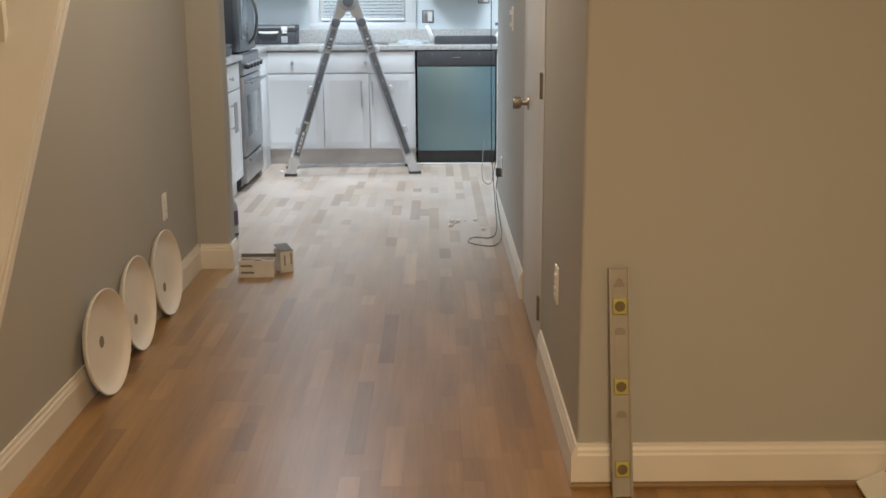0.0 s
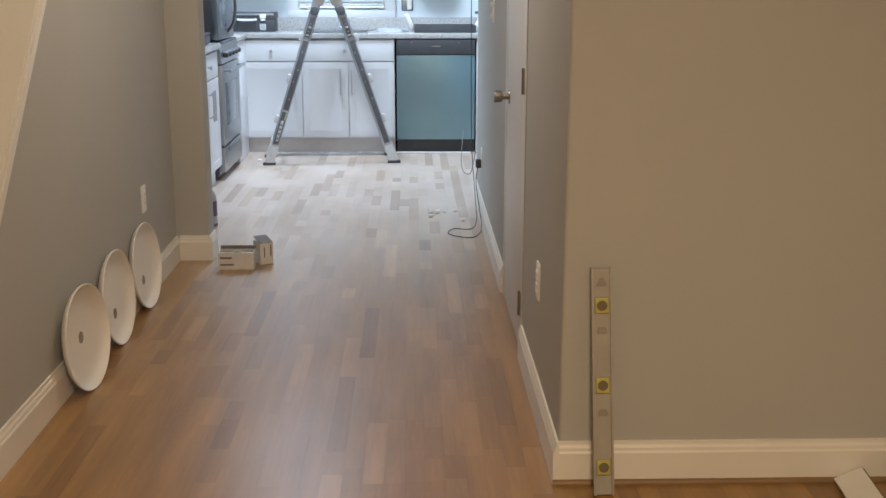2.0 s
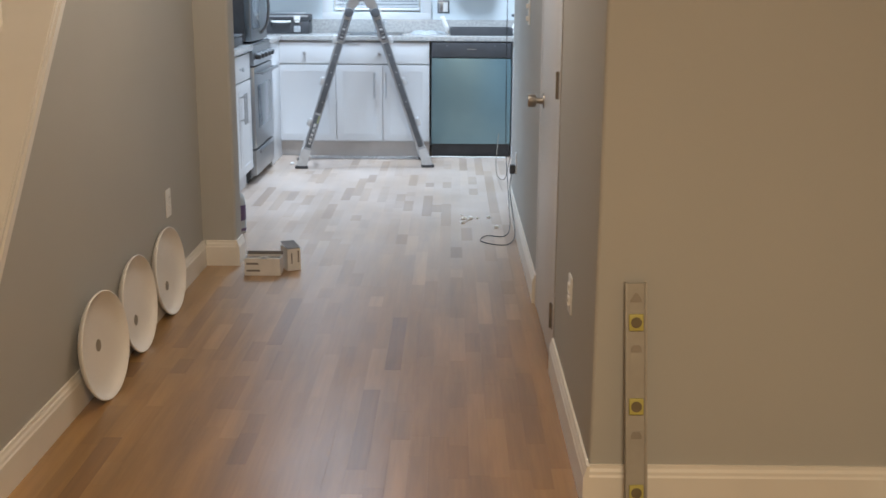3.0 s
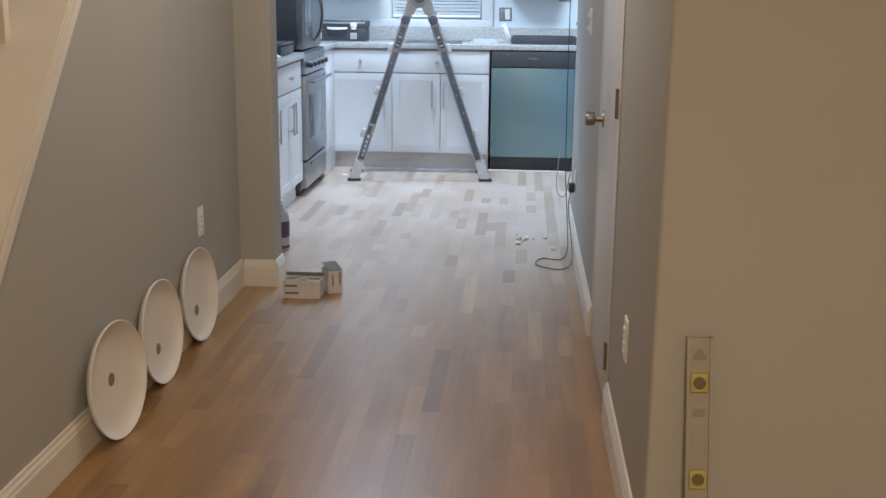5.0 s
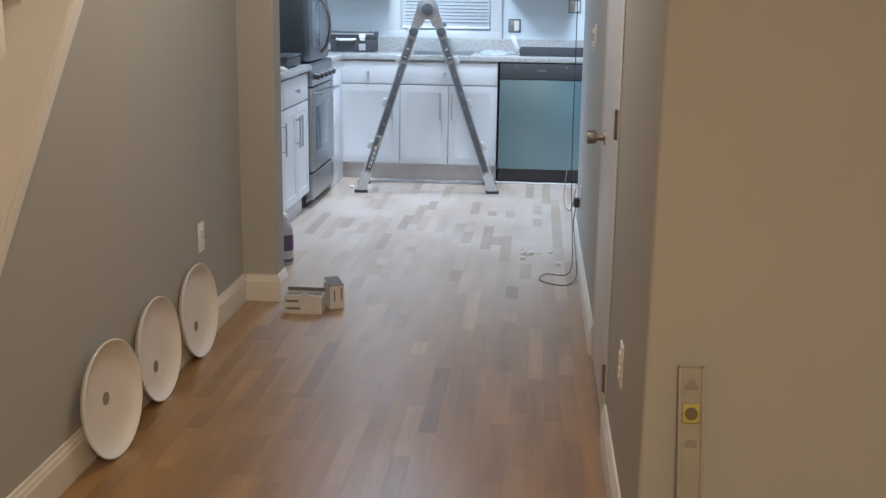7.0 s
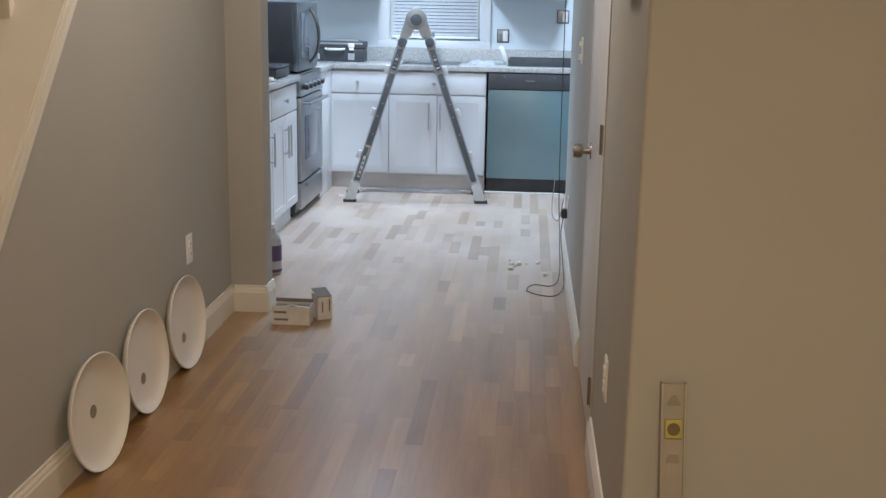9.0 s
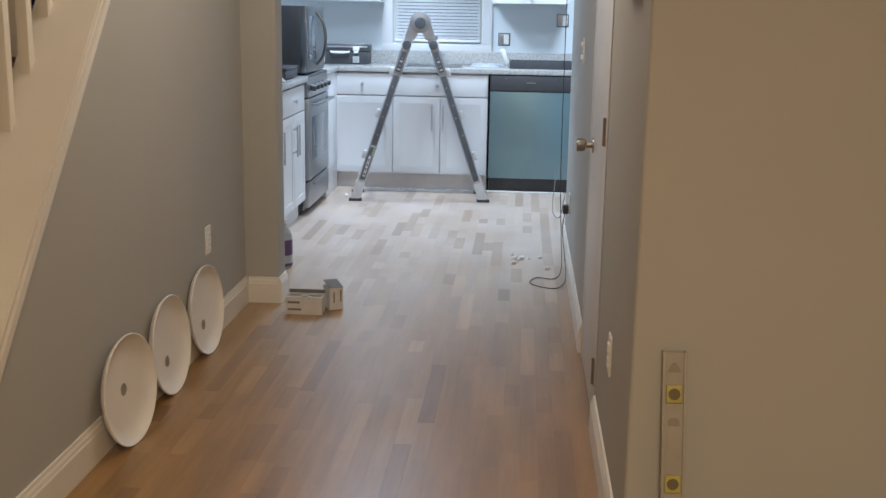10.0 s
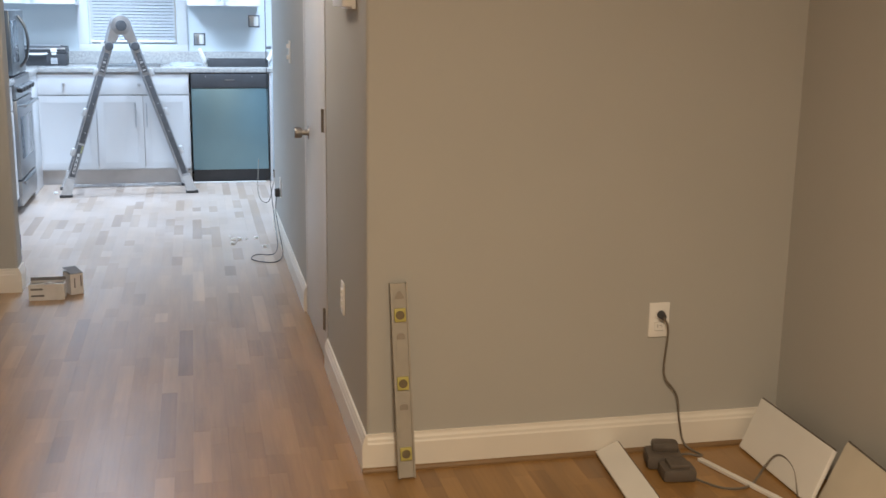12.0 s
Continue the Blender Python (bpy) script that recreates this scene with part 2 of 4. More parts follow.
def bm_lathe(profile, seg=48):
    """Points (radius, height) turned round z."""
    own = bmesh.new()
    rings = []
    for r, z in profile:
        if r < 1e-5:
            rings.append([own.verts.new((0, 0, z))])
        else:
            rings.append([own.verts.new((r * math.cos(2 * math.pi * i / seg), r * math.sin(2 * math.pi * i / seg), z)) for i in range(seg)])
    for a, b in zip(rings, rings[1:]):
        for i in range(seg):
            j = (i + 1) % seg
            vs = [a[i % len(a)], a[j % len(a)], b[j % len(b)], b[i % len(b)]]
            vs = list(dict.fromkeys(vs))
            if len(vs) > 2:
                own.faces.new(vs)
    bmesh.ops.recalc_face_normals(own, faces=own.faces[:])
    return own


def bm_tube(points, r, seg=8, steps=10):
    """A round tube along a smooth line through the points."""
    own = bmesh.new()
    P = [Vector(p) for p in points]
    P = [P[0] * 2 - P[1]] + P + [P[-1] * 2 - P[-2]]
    line = []
    for k in range(1, len(P) - 2):
        for s in range(steps):
            t = s / steps
            a, b, c, d = P[k - 1], P[k], P[k + 1], P[k + 2]
            line.append(0.5 * ((2 * b) + (c - a) * t + (2 * a - 5 * b + 4 * c - d) * t * t + (3 * b - a - 3 * c + d) * t ** 3))
    line.append(P[-2])
    rings, side = [], Vector((0.3, 0.2, 1)).normalized()
    for i, p in enumerate(line):
        d = (line[min(i + 1, len(line) - 1)] - line[max(i - 1, 0)]).normalized()
        side = (side - d * side.dot(d)).normalized()
        up = d.cross(side)
        rings.append([own.verts.new(p + r * (math.cos(2 * math.pi * k / seg) * side + math.sin(2 * math.pi * k / seg) * up)) for k in range(seg)])
    for a, b in zip(rings, rings[1:]):
        for k in range(seg):
            own.faces.new((a[k], a[(k + 1) % seg], b[(k + 1) % seg], b[k]))
    own.faces.new(rings[0])
    own.faces.new(rings[-1])
    bmesh.ops.recalc_face_normals(own, faces=own.faces[:])
    return own


def mesh_of(name, bm, mat, smooth=False):
    me = bpy.data.meshes.new(name)
    bm.to_mesh(me)
    bm.free()
    me.materials.append(mat)
    if smooth:
        for p in me.polygons:
            p.use_smooth = True
        me.set_sharp_from_angle(angle=radians(35))
    return me


def part(name, bm, mat, parent, label="", smooth=True):
    """One mesh under a thing or under a part."""
    ob = new(name, mesh_of(name, bm, mat, smooth))
    ob.parent = parent
    if label:
        tagged(ob, label)
    return ob


def thing(name, m, label, category, group="", kind=""):
    ob = new(name)
    ob.empty_display_size = 0.05
    ob.matrix_world = m
    return tagged(ob, label, category, group, kind)


def single(name, bm, mat, label, category, group="", kind="", smooth=True):
    ob = new(name, mesh_of(name, bm, mat, smooth))
    return tagged(ob, label, category, group, kind)


def structure(name, bm, mat, label, category, smooth=False):
    return single(name, bm, mat, label, category, "", "structure", smooth)


H = 2.46            # ceiling height
XL, XR = -1.083, 0.45     # hall walls
YC = 3.0            # wall that faces the room
YJ = 5.46           # return wall before the kitchen
YK = 8.80           # cabinet fronts
YB = 9.42           # kitchen back wall
XK = -1.87          # kitchen side wall
SLOPE = 1.070


def cap_z(y):
    return 0.780 + SLOPE * (y - 3.242)


# ---- structure ----
# wall under the stair, cut along the slope
yt = 3.242 + (H - 0.750) / SLOPE
structure("wall_west", bm_prism([(2.58, 0), (YJ, 0), (YJ, H), (yt, H), (2.58, cap_z(2.58) - 0.030)], "x", XL - 0.12, XL), WALL, "grey painted hall wall under the stair slope", "wall")
structure("wall_return", bm_box(XL - 0.12, -0.925, YJ, YJ + 0.13, 0, H), WALL, "grey painted wall return beside the kitchen opening", "wall")
structure("wall_kitchen_divider", bm_box(XK - 0.12, XL - 0.12, YJ, YJ + 0.13, 0, H), KWALL, "plain wall between stair and kitchen", "wall")
D0, D1, DZ = 4.08, 4.80, 2.04
b = bm_box(XR, XR + 0.12, YC, D0, 0, H)
bm_box(XR, XR + 0.12, D1, 6.95, 0, H, bm=b)
bm_box(XR, XR + 0.12, D0, D1, DZ, H, bm=b)
structure("wall_east", b, WALL, "grey painted hall wall with a closet door opening", "wall")
structure("wall_north", bm_box(XR + 0.12, 1.97, YC, YC + 0.12, 0, H), WALL, "grey painted wall facing the room", "wall")
structure("wall_room_east", bm_box(1.85, 1.97, -2.6, YC, 0, H), WALL, "grey painted side wall of the room", "wall")
structure("wall_room_south", bm_box(-2.2, 1.97, -2.72, -2.6, 0, H), WALL, "plain grey wall closing the room", "wall")
structure("wall_stair_west", bm_box(-2.32, -2.2, -2.72, YJ + 0.13, 0, H + 0.9), WALL, "plain wall beside the stair", "wall")
structure("wall_closet", bm_box(1.0, 1.1, YC + 0.12, 6.95, 0, H), WALL, "plain wall behind the closet", "wall")
structure("wall_closet_end", bm_box(XR + 0.12, 2.32, 6.83, 6.95, 0, H), KWALL, "plain kitchen wall beyond the hall", "wall")
structure("wall_kitchen_west", bm_box(XK - 0.12, XK, YJ + 0.13, YB, 0, H), KWALL, "pale blue kitchen side wall", "wall")
structure("wall_kitchen_east", bm_box(2.2, 2.32, 6.95, YB, 0, H), KWALL, "pale kitchen wall", "wall")
WX0, WX1, WZ0, WZ1 = -0.865, -0.165, 1.07, 1.95
b = bm_box(XK - 0.12, WX0, YB, YB + 0.14, 0, H)
bm_box(WX1, 2.32, YB, YB + 0.14, 0, H, bm=b)
bm_box(WX0, WX1, YB, YB + 0.14, 0, WZ0, bm=b)
bm_box(WX0, WX1, YB, YB + 0.14, WZ1, H, bm=b)
structure("wall_kitchen_north", b, KWALL, "pale blue kitchen back wall with a window opening", "wall")
b = bm_box(XL - 0.12, 1.97, -2.72, YC + 0.12, H, H + 0.1)
bm_box(XL - 0.12, 1.1, YC + 0.12, YJ, H, H + 0.1, bm=b)
bm_box(XK - 0.12, 2.32, YJ, YB + 0.14, H, H + 0.1, bm=b)
structure("ceiling", b, CEIL, "plain white painted ceiling", "ceiling")
structure("ceiling_stair", bm_box(-2.32, XL - 0.12, -2.72, YJ + 0.13, H + 0.9, H + 1.0), CEIL, "plain white ceiling above the stair", "ceiling")


def rounded_corner(ob, x, y, radius):
    """Round the upright corner of a wall that stands at x, y."""
    own = bmesh.new()
    own.from_mesh(ob.data)
    es = [e for e in own.edges if all(abs(v.co.x - x) < 1e-4 and abs(v.co.y - y) < 1e-4 for v in e.verts)]
    bmesh.ops.bevel(own, geom=es, offset=radius, segments=6, affect="EDGES", profile=0.5)
    own.to_mesh(ob.data)
    own.free()
    for p in ob.data.polygons:
        p.use_smooth = True
    ob.data.set_sharp_from_angle(angle=radians(30))


rounded_corner(bpy.data.objects["wall_east"], XR, YC, 0.012)
rounded_corner(bpy.data.objects["wall_return"], -0.925, YJ, 0.014)


def baseboard(x0, y0, x1, y1, nx, ny, lift=0.0, name="baseboard"):
    """A 12 cm board with a moulded top along a wall, proud towards (nx, ny)."""
    prof = [(0, 0), (0.016, 0), (0.016, 0.090), (0.013, 0.096), (0.012, 0.104), (0.008, 0.112), (0.007, 0.121), (0, 0.121)]
    own = bmesh.new()
    a = [own.verts.new((x0 + nx * d, y0 + ny * d, max(z, lift))) for d, z in prof]
    c = [own.verts.new((x1 + nx * d, y1 + ny * d, max(z, lift))) for d, z in prof]
    own.faces.new(a)
    own.faces.new(c)
    for i in range(len(prof)):
        j = (i + 1) % len(prof)
        own.faces.new((a[i], a[j], c[j], c[i]))
    bmesh.ops.recalc_face_normals(own, faces=own.faces[:])
    return structure(name, own, TRIM, "cream painted baseboard with a moulded top", "baseboard")


baseboard(XL, 2.70, XL, YJ, 1, 0)
baseboard(XL + 0.016, YJ, -0.925, YJ, 0, -1)
baseboard(-0.925, YJ - 0.016, -0.925, YJ + 0.13, 1, 0)
baseboard(XR, YC - 0.016, XR, D0 - 0.06, -1, 0)
baseboard(XR, D1 + 0.06, XR, 6.95, -1, 0)
baseboard(XR, YC, 1.85, YC, 0, -1)
structure("trim", bm_prism([(YC - 0.016, 0.0), (YC - 0.027, 0.0), (YC - 0.0265, 0.006), (YC - 0.023, 0.012), (YC - 0.016, 0.015)], "x", XR - 0.016, 1.85), SHOE, "narrow oak shoe moulding along the baseboard", "trim")

# ---- closet door ----
door = thing("door_1", pose(XR, D0, 0), "closed white painted closet door in the hall wall", "door", kind="structure")
part("door_leaf", bm_box(-0.002, 0.036, 0.0012, D1 - D0 - 0.0012, 0.006, DZ - 0.002, 0.001), DOORP, door)
for y0, y1, th_ in ((-0.06, 0.0, 0.004), (D1 - D0, D1 - D0 + 0.06, 0.003)):
    part("casing", bm_box(-th_, 0.0, y0, y1, 0, DZ, 0.003), DOORP, door)
part("casing", bm_box(-0.004, 0.0, -0.06, D1 - D0 + 0.06, DZ, DZ + 0.06, 0.003), DOORP, door)
for z in (0.185, 0.985, 1.80):
    hg = part("hinge", bm_cyl((-0.0085, 0.004, z - 0.045), (-0.0085, 0.004, z + 0.045), 0.0048, seg=12), BRASS, door, "dull steel hinge")
    part("hinge_leaf", bm_box(-0.0062, -0.0042, -0.024, 0.003, z - 0.045, z + 0.045), BRASS, hg)
ky = D1 - D0 - 0.115
kn = part("door_knob", bm_cyl((-0.030, ky, 0.870), (-0.066, ky, 0.870), 0.024, 0.026, bevel=0.010), KNOBM, door, "satin nickel door knob")
part("rosette", bm_cyl((0.004, ky, 0.870), (-0.006, ky, 0.870), 0.032, 0.029), KNOBM, kn)
part("stem", bm_cyl((-0.006, ky, 0.870), (-0.03, ky, 0.870), 0.013, 0.011), KNOBM, kn)

# ---- stair ----
stair = thing("staircase", pose(-1.205, 2.555, 0), "painted staircase rising beside the hall wall", "staircase", kind="structure")
RISE, RUN = 0.20, 0.194
for i in range(14):
    y, z = 2.51 - 2.47 + i * RUN, (i + 1) * RISE
    part("tread", bm_box(-1.03, -0.08, y - 0.028, y + RUN + 0.01, z - 0.028, z, 0.008), TREAD, stair, "brown wooden tread")
    part("riser", bm_box(-1.03, -0.08, y, y + 0.018, z - RISE, z - 0.028), TRIM, stair)
cy0, cy1 = 2.56, yt - 0.02


def sloped(x0, x1, y0, y1, top, thick, bevel=0.004):
    """A board along the stair slope, its top face at cap_z plus top."""
    own = bmesh.new()
    vs = []
    for x in (x0, x1):
        for y in (y0, y1):
            for dz in (top, top - thick):
                vs.append(own.verts.new((x, y, cap_z(y) + dz)))
    bmesh.ops.convex_hull(own, input=vs)
    bmesh.ops.dissolve_limit(own, angle_limit=0.01, verts=own.verts[:], edges=own.edges[:])
    bmesh.ops.bevel(own, geom=own.edges[:], offset=bevel, segments=2, affect="EDGES")
    return own


rail = thing("stair_railing", pose(0, 0, 0), "cream painted sloped stair cap with square balusters and handrail", "railing")
part("cap", sloped(-1.27, XL + 0.012, cy0, cy1, 0.0, 0.03), TRIM, rail)
part("fascia", sloped(XL + 0.0005, XL + 0.016, cy0, cy1, -0.031, 0.047, 0.003), TRIM, rail)
part("handrail", sloped(-1.275, -1.195, cy0, cy1, 0.55, 0.09, 0.012), TRIM, rail)
for k in range(13):
    y = 2.76 + 0.143 * k
    if y < cy1 - 0.05:
        part("baluster", bm_box(-1.246, -1.212, y - 0.017, y + 0.017, cap_z(y) - 0.02, cap_z(y) + 0.48, 0.003), TRIM, rail)

# ---- wall plates ----
def wall_plate(name, m, label, category):
    """A plate in its own x (width), z (height) plane, facing -y."""
    t = thing(name, m, label, category, "wall plates")
    part("plate", bm_box(-0.035, 0.035, -0.006, 0, -0.0575, 0.0575, 0.0025), WHITEP, t)
    return t


def socket_faces(t):
    for z in (-0.02, 0.02):
        f = part("socket_face", bm_box(-0.016, 0.016, -0.009, -0.006, z - 0.014, z + 0.014, 0.004), WHITEP, t)
        for x in (-0.006, 0.006):
            part("slot", bm_box(x - 0.001, x + 0.001, -0.0094, -0.009, z - 0.004, z + 0.005), BLACKP, f)
    part("screw", bm_cyl((0, -0.006, 0), (0, -0.0075, 0), 0.003, seg=10), NICKEL, t)


socket_faces(wall_plate("wall_outlet", pose(XL, 4.853, 0.422, 0, 0, 90), "white duplex outlet on the grey hall wall", "outlet"))
socket_faces(wall_plate("wall_outlet", pose(XR, 3.535, 0.42, 0, 0, -90), "white duplex outlet beside the closet door", "outlet"))
socket_faces(wall_plate("wall_outlet", pose(1.405, YC, 0.446), "white duplex outlet with a black plug in it", "outlet"))
sw = wall_plate("light_switch", pose(XR, 5.62, 1.18, 0, 0, -90), "white light switch plate on the hall wall", "switch")
for z in (-0.028, 0.028):
    part("toggle", bm_box(-0.005, 0.005, -0.018, -0.006, z - 0.01, z + 0.012, 0.002), WHITEP, sw)
th = thing("thermostat", pose(XR, 3.33, 1.422), "white wall thermostat on the hall wall", "thermostat")
part("case", bm_box(-0.042, 0, -0.12, 0.12, 0, 0.16, 0.006), WHITEP, th)
part("base_plate", bm_box(-0.012, 0, -0.126, 0.126, -0.006, 0.166, 0.002), WHITEP, th)

# ---- kitchen ----
def shaker(w, h, t=0.02, rail_w=0.05, sunk=0.0028):
    """A framed door front in x, z, facing -y, its lower left corner at the origin."""
    own = bm_box(0, w, -t, 0, 0, h)
    front = [f for f in own.faces if f.normal.y < -0.9]
    bmesh.ops.inset_region(own, faces=front, thickness=rail_w, use_even_offset=True)
    bmesh.ops.inset_region(own, faces=front, thickness=0.002, depth=-sunk, use_even_offset=True)
    return own


def moved(bm, m):
    bmesh.ops.transform(bm, matrix=m, verts=bm.verts[:])
    return bm


def bar_handle(t, x, z0, z1, front):
    hd = part("handle", bm_cyl((x, front - 0.03, z0), (x, front - 0.03, z1), 0.006, seg=12), NICKEL, t, "nickel bar handle")
    for z in (z0 + 0.025, z1 - 0.025):
        part("post", bm_cyl((x, front, z), (x, front - 0.03, z), 0.004, seg=10), NICKEL, hd)


def knob_at(t, x, z, front):
    k = part("knob", bm_cyl((x, front - 0.014, z), (x, front - 0.028, z), 0.011, 0.015, bevel=0.003), NICKEL, t, "nickel drawer knob")
    part("stem", bm_cyl((x, front, z), (x, front - 0.014, z), 0.006, seg=12), NICKEL, k)


def base_unit(m, w, doors, handles, knobs, label, toe=True, sunk=0.0028):
    """A base cabinet: front at y 0, running back, x from 0 to w."""
    t = thing("base_cabinet", m, label, "cabinet", "kitchen base cabinets")
    part("body", bm_box(0, w, 0.001, 0.58, 0.11, 0.872), CAB, t)
    if toe:
        part("toe_kick", bm_box(0, w, 0.03, 0.05, 0, 0.112), TOEKICK, t)
    part("drawer_front", moved(bm_box(0.003, w - 0.003, -0.02, 0, 0.705, 0.862, 0.002), Matrix()), CAB, t)
    dw = w / doors
    for i in range(doors):
        d = part("door", moved(shaker(dw - 0.006, 0.575, sunk=sunk), Matrix.Translation((i * dw + 0.003, 0, 0.122))), CAB, t)
        if i < len(handles):
            bar_handle(d, handles[i], 0.45, 0.64, -0.02)
    for x in knobs:
        knob_at(t, x, 0.783, -0.02)
    return t


base_unit(pose(-1.25, YK + 0.02, 0), 0.46, 1, [0.40], [0.23], "white corner base cabinet with drawer and single door", sunk=0.0008)
base_unit(pose(-0.79, YK + 0.02, 0), 0.71, 2, [0.293, 0.378], [0.33], "white sink base cabinet with two doors", sunk=0.0008)
single("end_panel", bm_box(0.545, 0.566, YK - 0.004, YB - 0.002, 0.001, 0.874, 0.002), CAB, "white end panel beside the dishwasher", "cabinet panel")
SIDE = -1.23
base_unit(pose(SIDE, 6.86, 0, 0, 0, 90), 0.68, 2, [0.305, 0.375], [0.33], "white side base cabinet with drawer and two doors beside the range")
base_unit(pose(SIDE, 6.24, 0, 0, 0, 90), 0.615, 1, [0.555], [0.30], "white side base cabinet near the kitchen opening")


def upper_unit(x0, w, doors, label):
    t = thing("wall_cabinet", pose(x0, 9.11, 1.385), label, "cabinet", "kitchen wall cabinets")
    part("body", bm_box(0, w, 0, YB - 9.11, 0, 0.76), CAB, t)
    dw = w / doors
    for i in range(doors):
        d = part("door", moved(shaker(dw - 0.005, 0.75), Matrix.Translation((i * dw + 0.0025, 0, 0.006))), CAB, t)
        bar_handle(d, i * dw + (dw - 0.03 if i % 2 == 0 else 0.03), 0.04, 0.14, -0.02)


upper_unit(-1.60, 0.67, 2, "white two-door wall cabinet above the toolbox")
upper_unit(-0.075, 0.58, 2, "white two-door wall cabinet beside the window")

# worktops
SX0, SX1, SY0, SY1 = -0.73, -0.29, 8.90, 9.28
b = bm_box(-1.20, SX0, YK - 0.015, YB, 0.876, 0.912, 0.003)
bm_box(SX0, SX1, YK - 0.015, SY0, 0.876, 0.912, 0.003, bm=b)
bm_box(SX0, SX1, SY1, YB, 0.876, 0.912, 0.003, bm=b)
bm_box(SX1, 0.585, YK - 0.015, YB, 0.876, 0.912, 0.003, bm=b)
bm_box(XK, -1.20, 8.325, YB, 0.876, 0.912, 0.003, bm=b)
single("corner_panel", bm_box(-1.25, -1.214, 8.324, YK - 0.002, 0.002, 0.874, 0.002), CAB, "white filler panel in the cabinet corner", "cabinet panel")
wt = single("worktop", b, GRANITE, "speckled grey granite worktop along the back cabinets", "worktop")
part("backsplash", bm_box(XK + 0.022, 0.585, YB - 0.022, YB - 0.001, 0.9125, 1.012, 0.002), GRANITE, wt)
single("worktop", bm_box(XK, -1.192, 6.24, 7.58, 0.876, 0.912, 0.003), GRANITE, "speckled grey granite worktop on the side cabinets", "worktop")

sink = thing("kitchen_sink", pose(SX0, SY0, 0.912), "undermount stainless steel kitchen sink in granite", "sink")
sw_, sd_ = SX1 - SX0, SY1 - SY0
b = bm_box(0.001, sw_ - 0.001, 0.001, 0.012, -0.2, -0.002)
bm_box(0.001, sw_ - 0.001, sd_ - 0.012, sd_ - 0.001, -0.2, -0.002, bm=b)
bm_box(0.001, 0.012, 0.012, sd_ - 0.012, -0.2, -0.002, bm=b)
bm_box(sw_ - 0.012, sw_ - 0.001, 0.012, sd_ - 0.012, -0.2, -0.002, bm=b)
bm_box(0.012, sw_ - 0.012, 0.012, sd_ - 0.012, -0.2, -0.19, bm=b)
part("basin", b, STEEL, sink)
for y0 in (-0.012, sd_):
    part("rim", bm_box(-0.012, sw_ + 0.012, y0, y0 + 0.012, 0.0005, 0.005, 0.001), STEEL, sink)
fc = thing("faucet", pose(-0.51, 9.33, 0.912), "chrome kitchen faucet behind the sink", "faucet")
part("base", bm_cyl((0, 0, 0), (0, 0, 0.03), 0.028, 0.022, bevel=0.004), NICKEL, fc)
part("spout", bm_tube([(0, 0, 0.02), (0, 0, 0.14), (0.0, -0.03, 0.20), (0.0, -0.11, 0.21), (0.0, -0.17, 0.15)], 0.011, 12), STEEL, fc)
part("lever", bm_cyl((0.02, 0, 0.05), (0.075, -0.01, 0.09), 0.007, 0.005, 12), NICKEL, fc)
own = bm_lathe([(0.125, 0), (0.118, 0.008), (0.105, 0.012), (0.085, 0.016), (0.065, 0.019), (0.04, 0.020), (0.0, 0.022)], 28)
fold = random.Random(5)
for v in own.verts:
    a_ = math.atan2(v.co.y, v.co.x)
    k_ = 1 + 0.14 * math.sin(3 * a_ + 0.6) + 0.07 * math.sin(7 * a_)
    v.co.x, v.co.y = v.co.x * k_, v.co.y * k_ * 0.62
    if v.co.z > 0.001:
        v.co.z += fold.uniform(-0.006, 0.010)
single("plastic_sheet", moved(own, Matrix.Translation((-0.11, 9.12, 0.913))), GREYCLOTH, "crumpled grey plastic sheet on the worktop", "plastic sheet")

strip_rng = random.Random(3)
line = [(-1.06 + 0.13 * k, YK - 0.055 + strip_rng.uniform(-0.008, 0.008), 0.006 + strip_rng.uniform(0, 0.003)) for k in range(13)]
film = thing("plastic_film", pose(0, 0, 0), "loose pale plastic film crumpled along the cabinet toe kick", "plastic film")
part("edge", bm_tube(line, 0.0055, 8, 6), PAPER, film, "rolled white edge")
own = bmesh.new()
grid = [[own.verts.new((-0.98 + 0.03 * i, YK - 0.135 + 0.016 * j + 0.012 * noise.noise(Vector((i * 0.3, 7, 0))),
                        0.0015 + (0.004 + 0.012 * (j / 5) ** 2) * (0.5 + abs(noise.noise(Vector((i * 0.55, j * 0.35, 2)))) * 1.4))) for j in range(6)] for i in range(31)]
for i in range(30):
    for j in range(5):
        own.faces.new((grid[i][j], grid[i + 1][j], grid[i + 1][j + 1], grid[i][j + 1]))
bmesh.ops.solidify(own, geom=own.faces[:], thickness=0.0006)
part("sheet", own, FILM, film)
cup = thing("paint_roller", pose(0.550, 9.06, 0.9125), "white paint roller with a dark handle standing on the worktop", "paint roller")
part("sleeve", bm_cyl((0.0, 0, 0.02), (0.055, 0, 0.125), 0.021, bevel=0.005), PAPER, cup)
part("core", bm_cyl((-0.008, 0, 0.003), (0.0, 0, 0.02), 0.011, seg=14), WHITEP, cup)
part("frame_wire", bm_tube([(0.055, 0, 0.125), (0.064, 0, 0.142), (0.052, -0.01, 0.150), (0.03, -0.02, 0.150)], 0.004, 8), NICKEL, cup, "bent steel wire")
part("handle", bm_cyl((0.03, -0.02, 0.150), (-0.005, -0.035, 0.149), 0.012, 0.010, bevel=0.004), CHAR, cup, "dark handle")

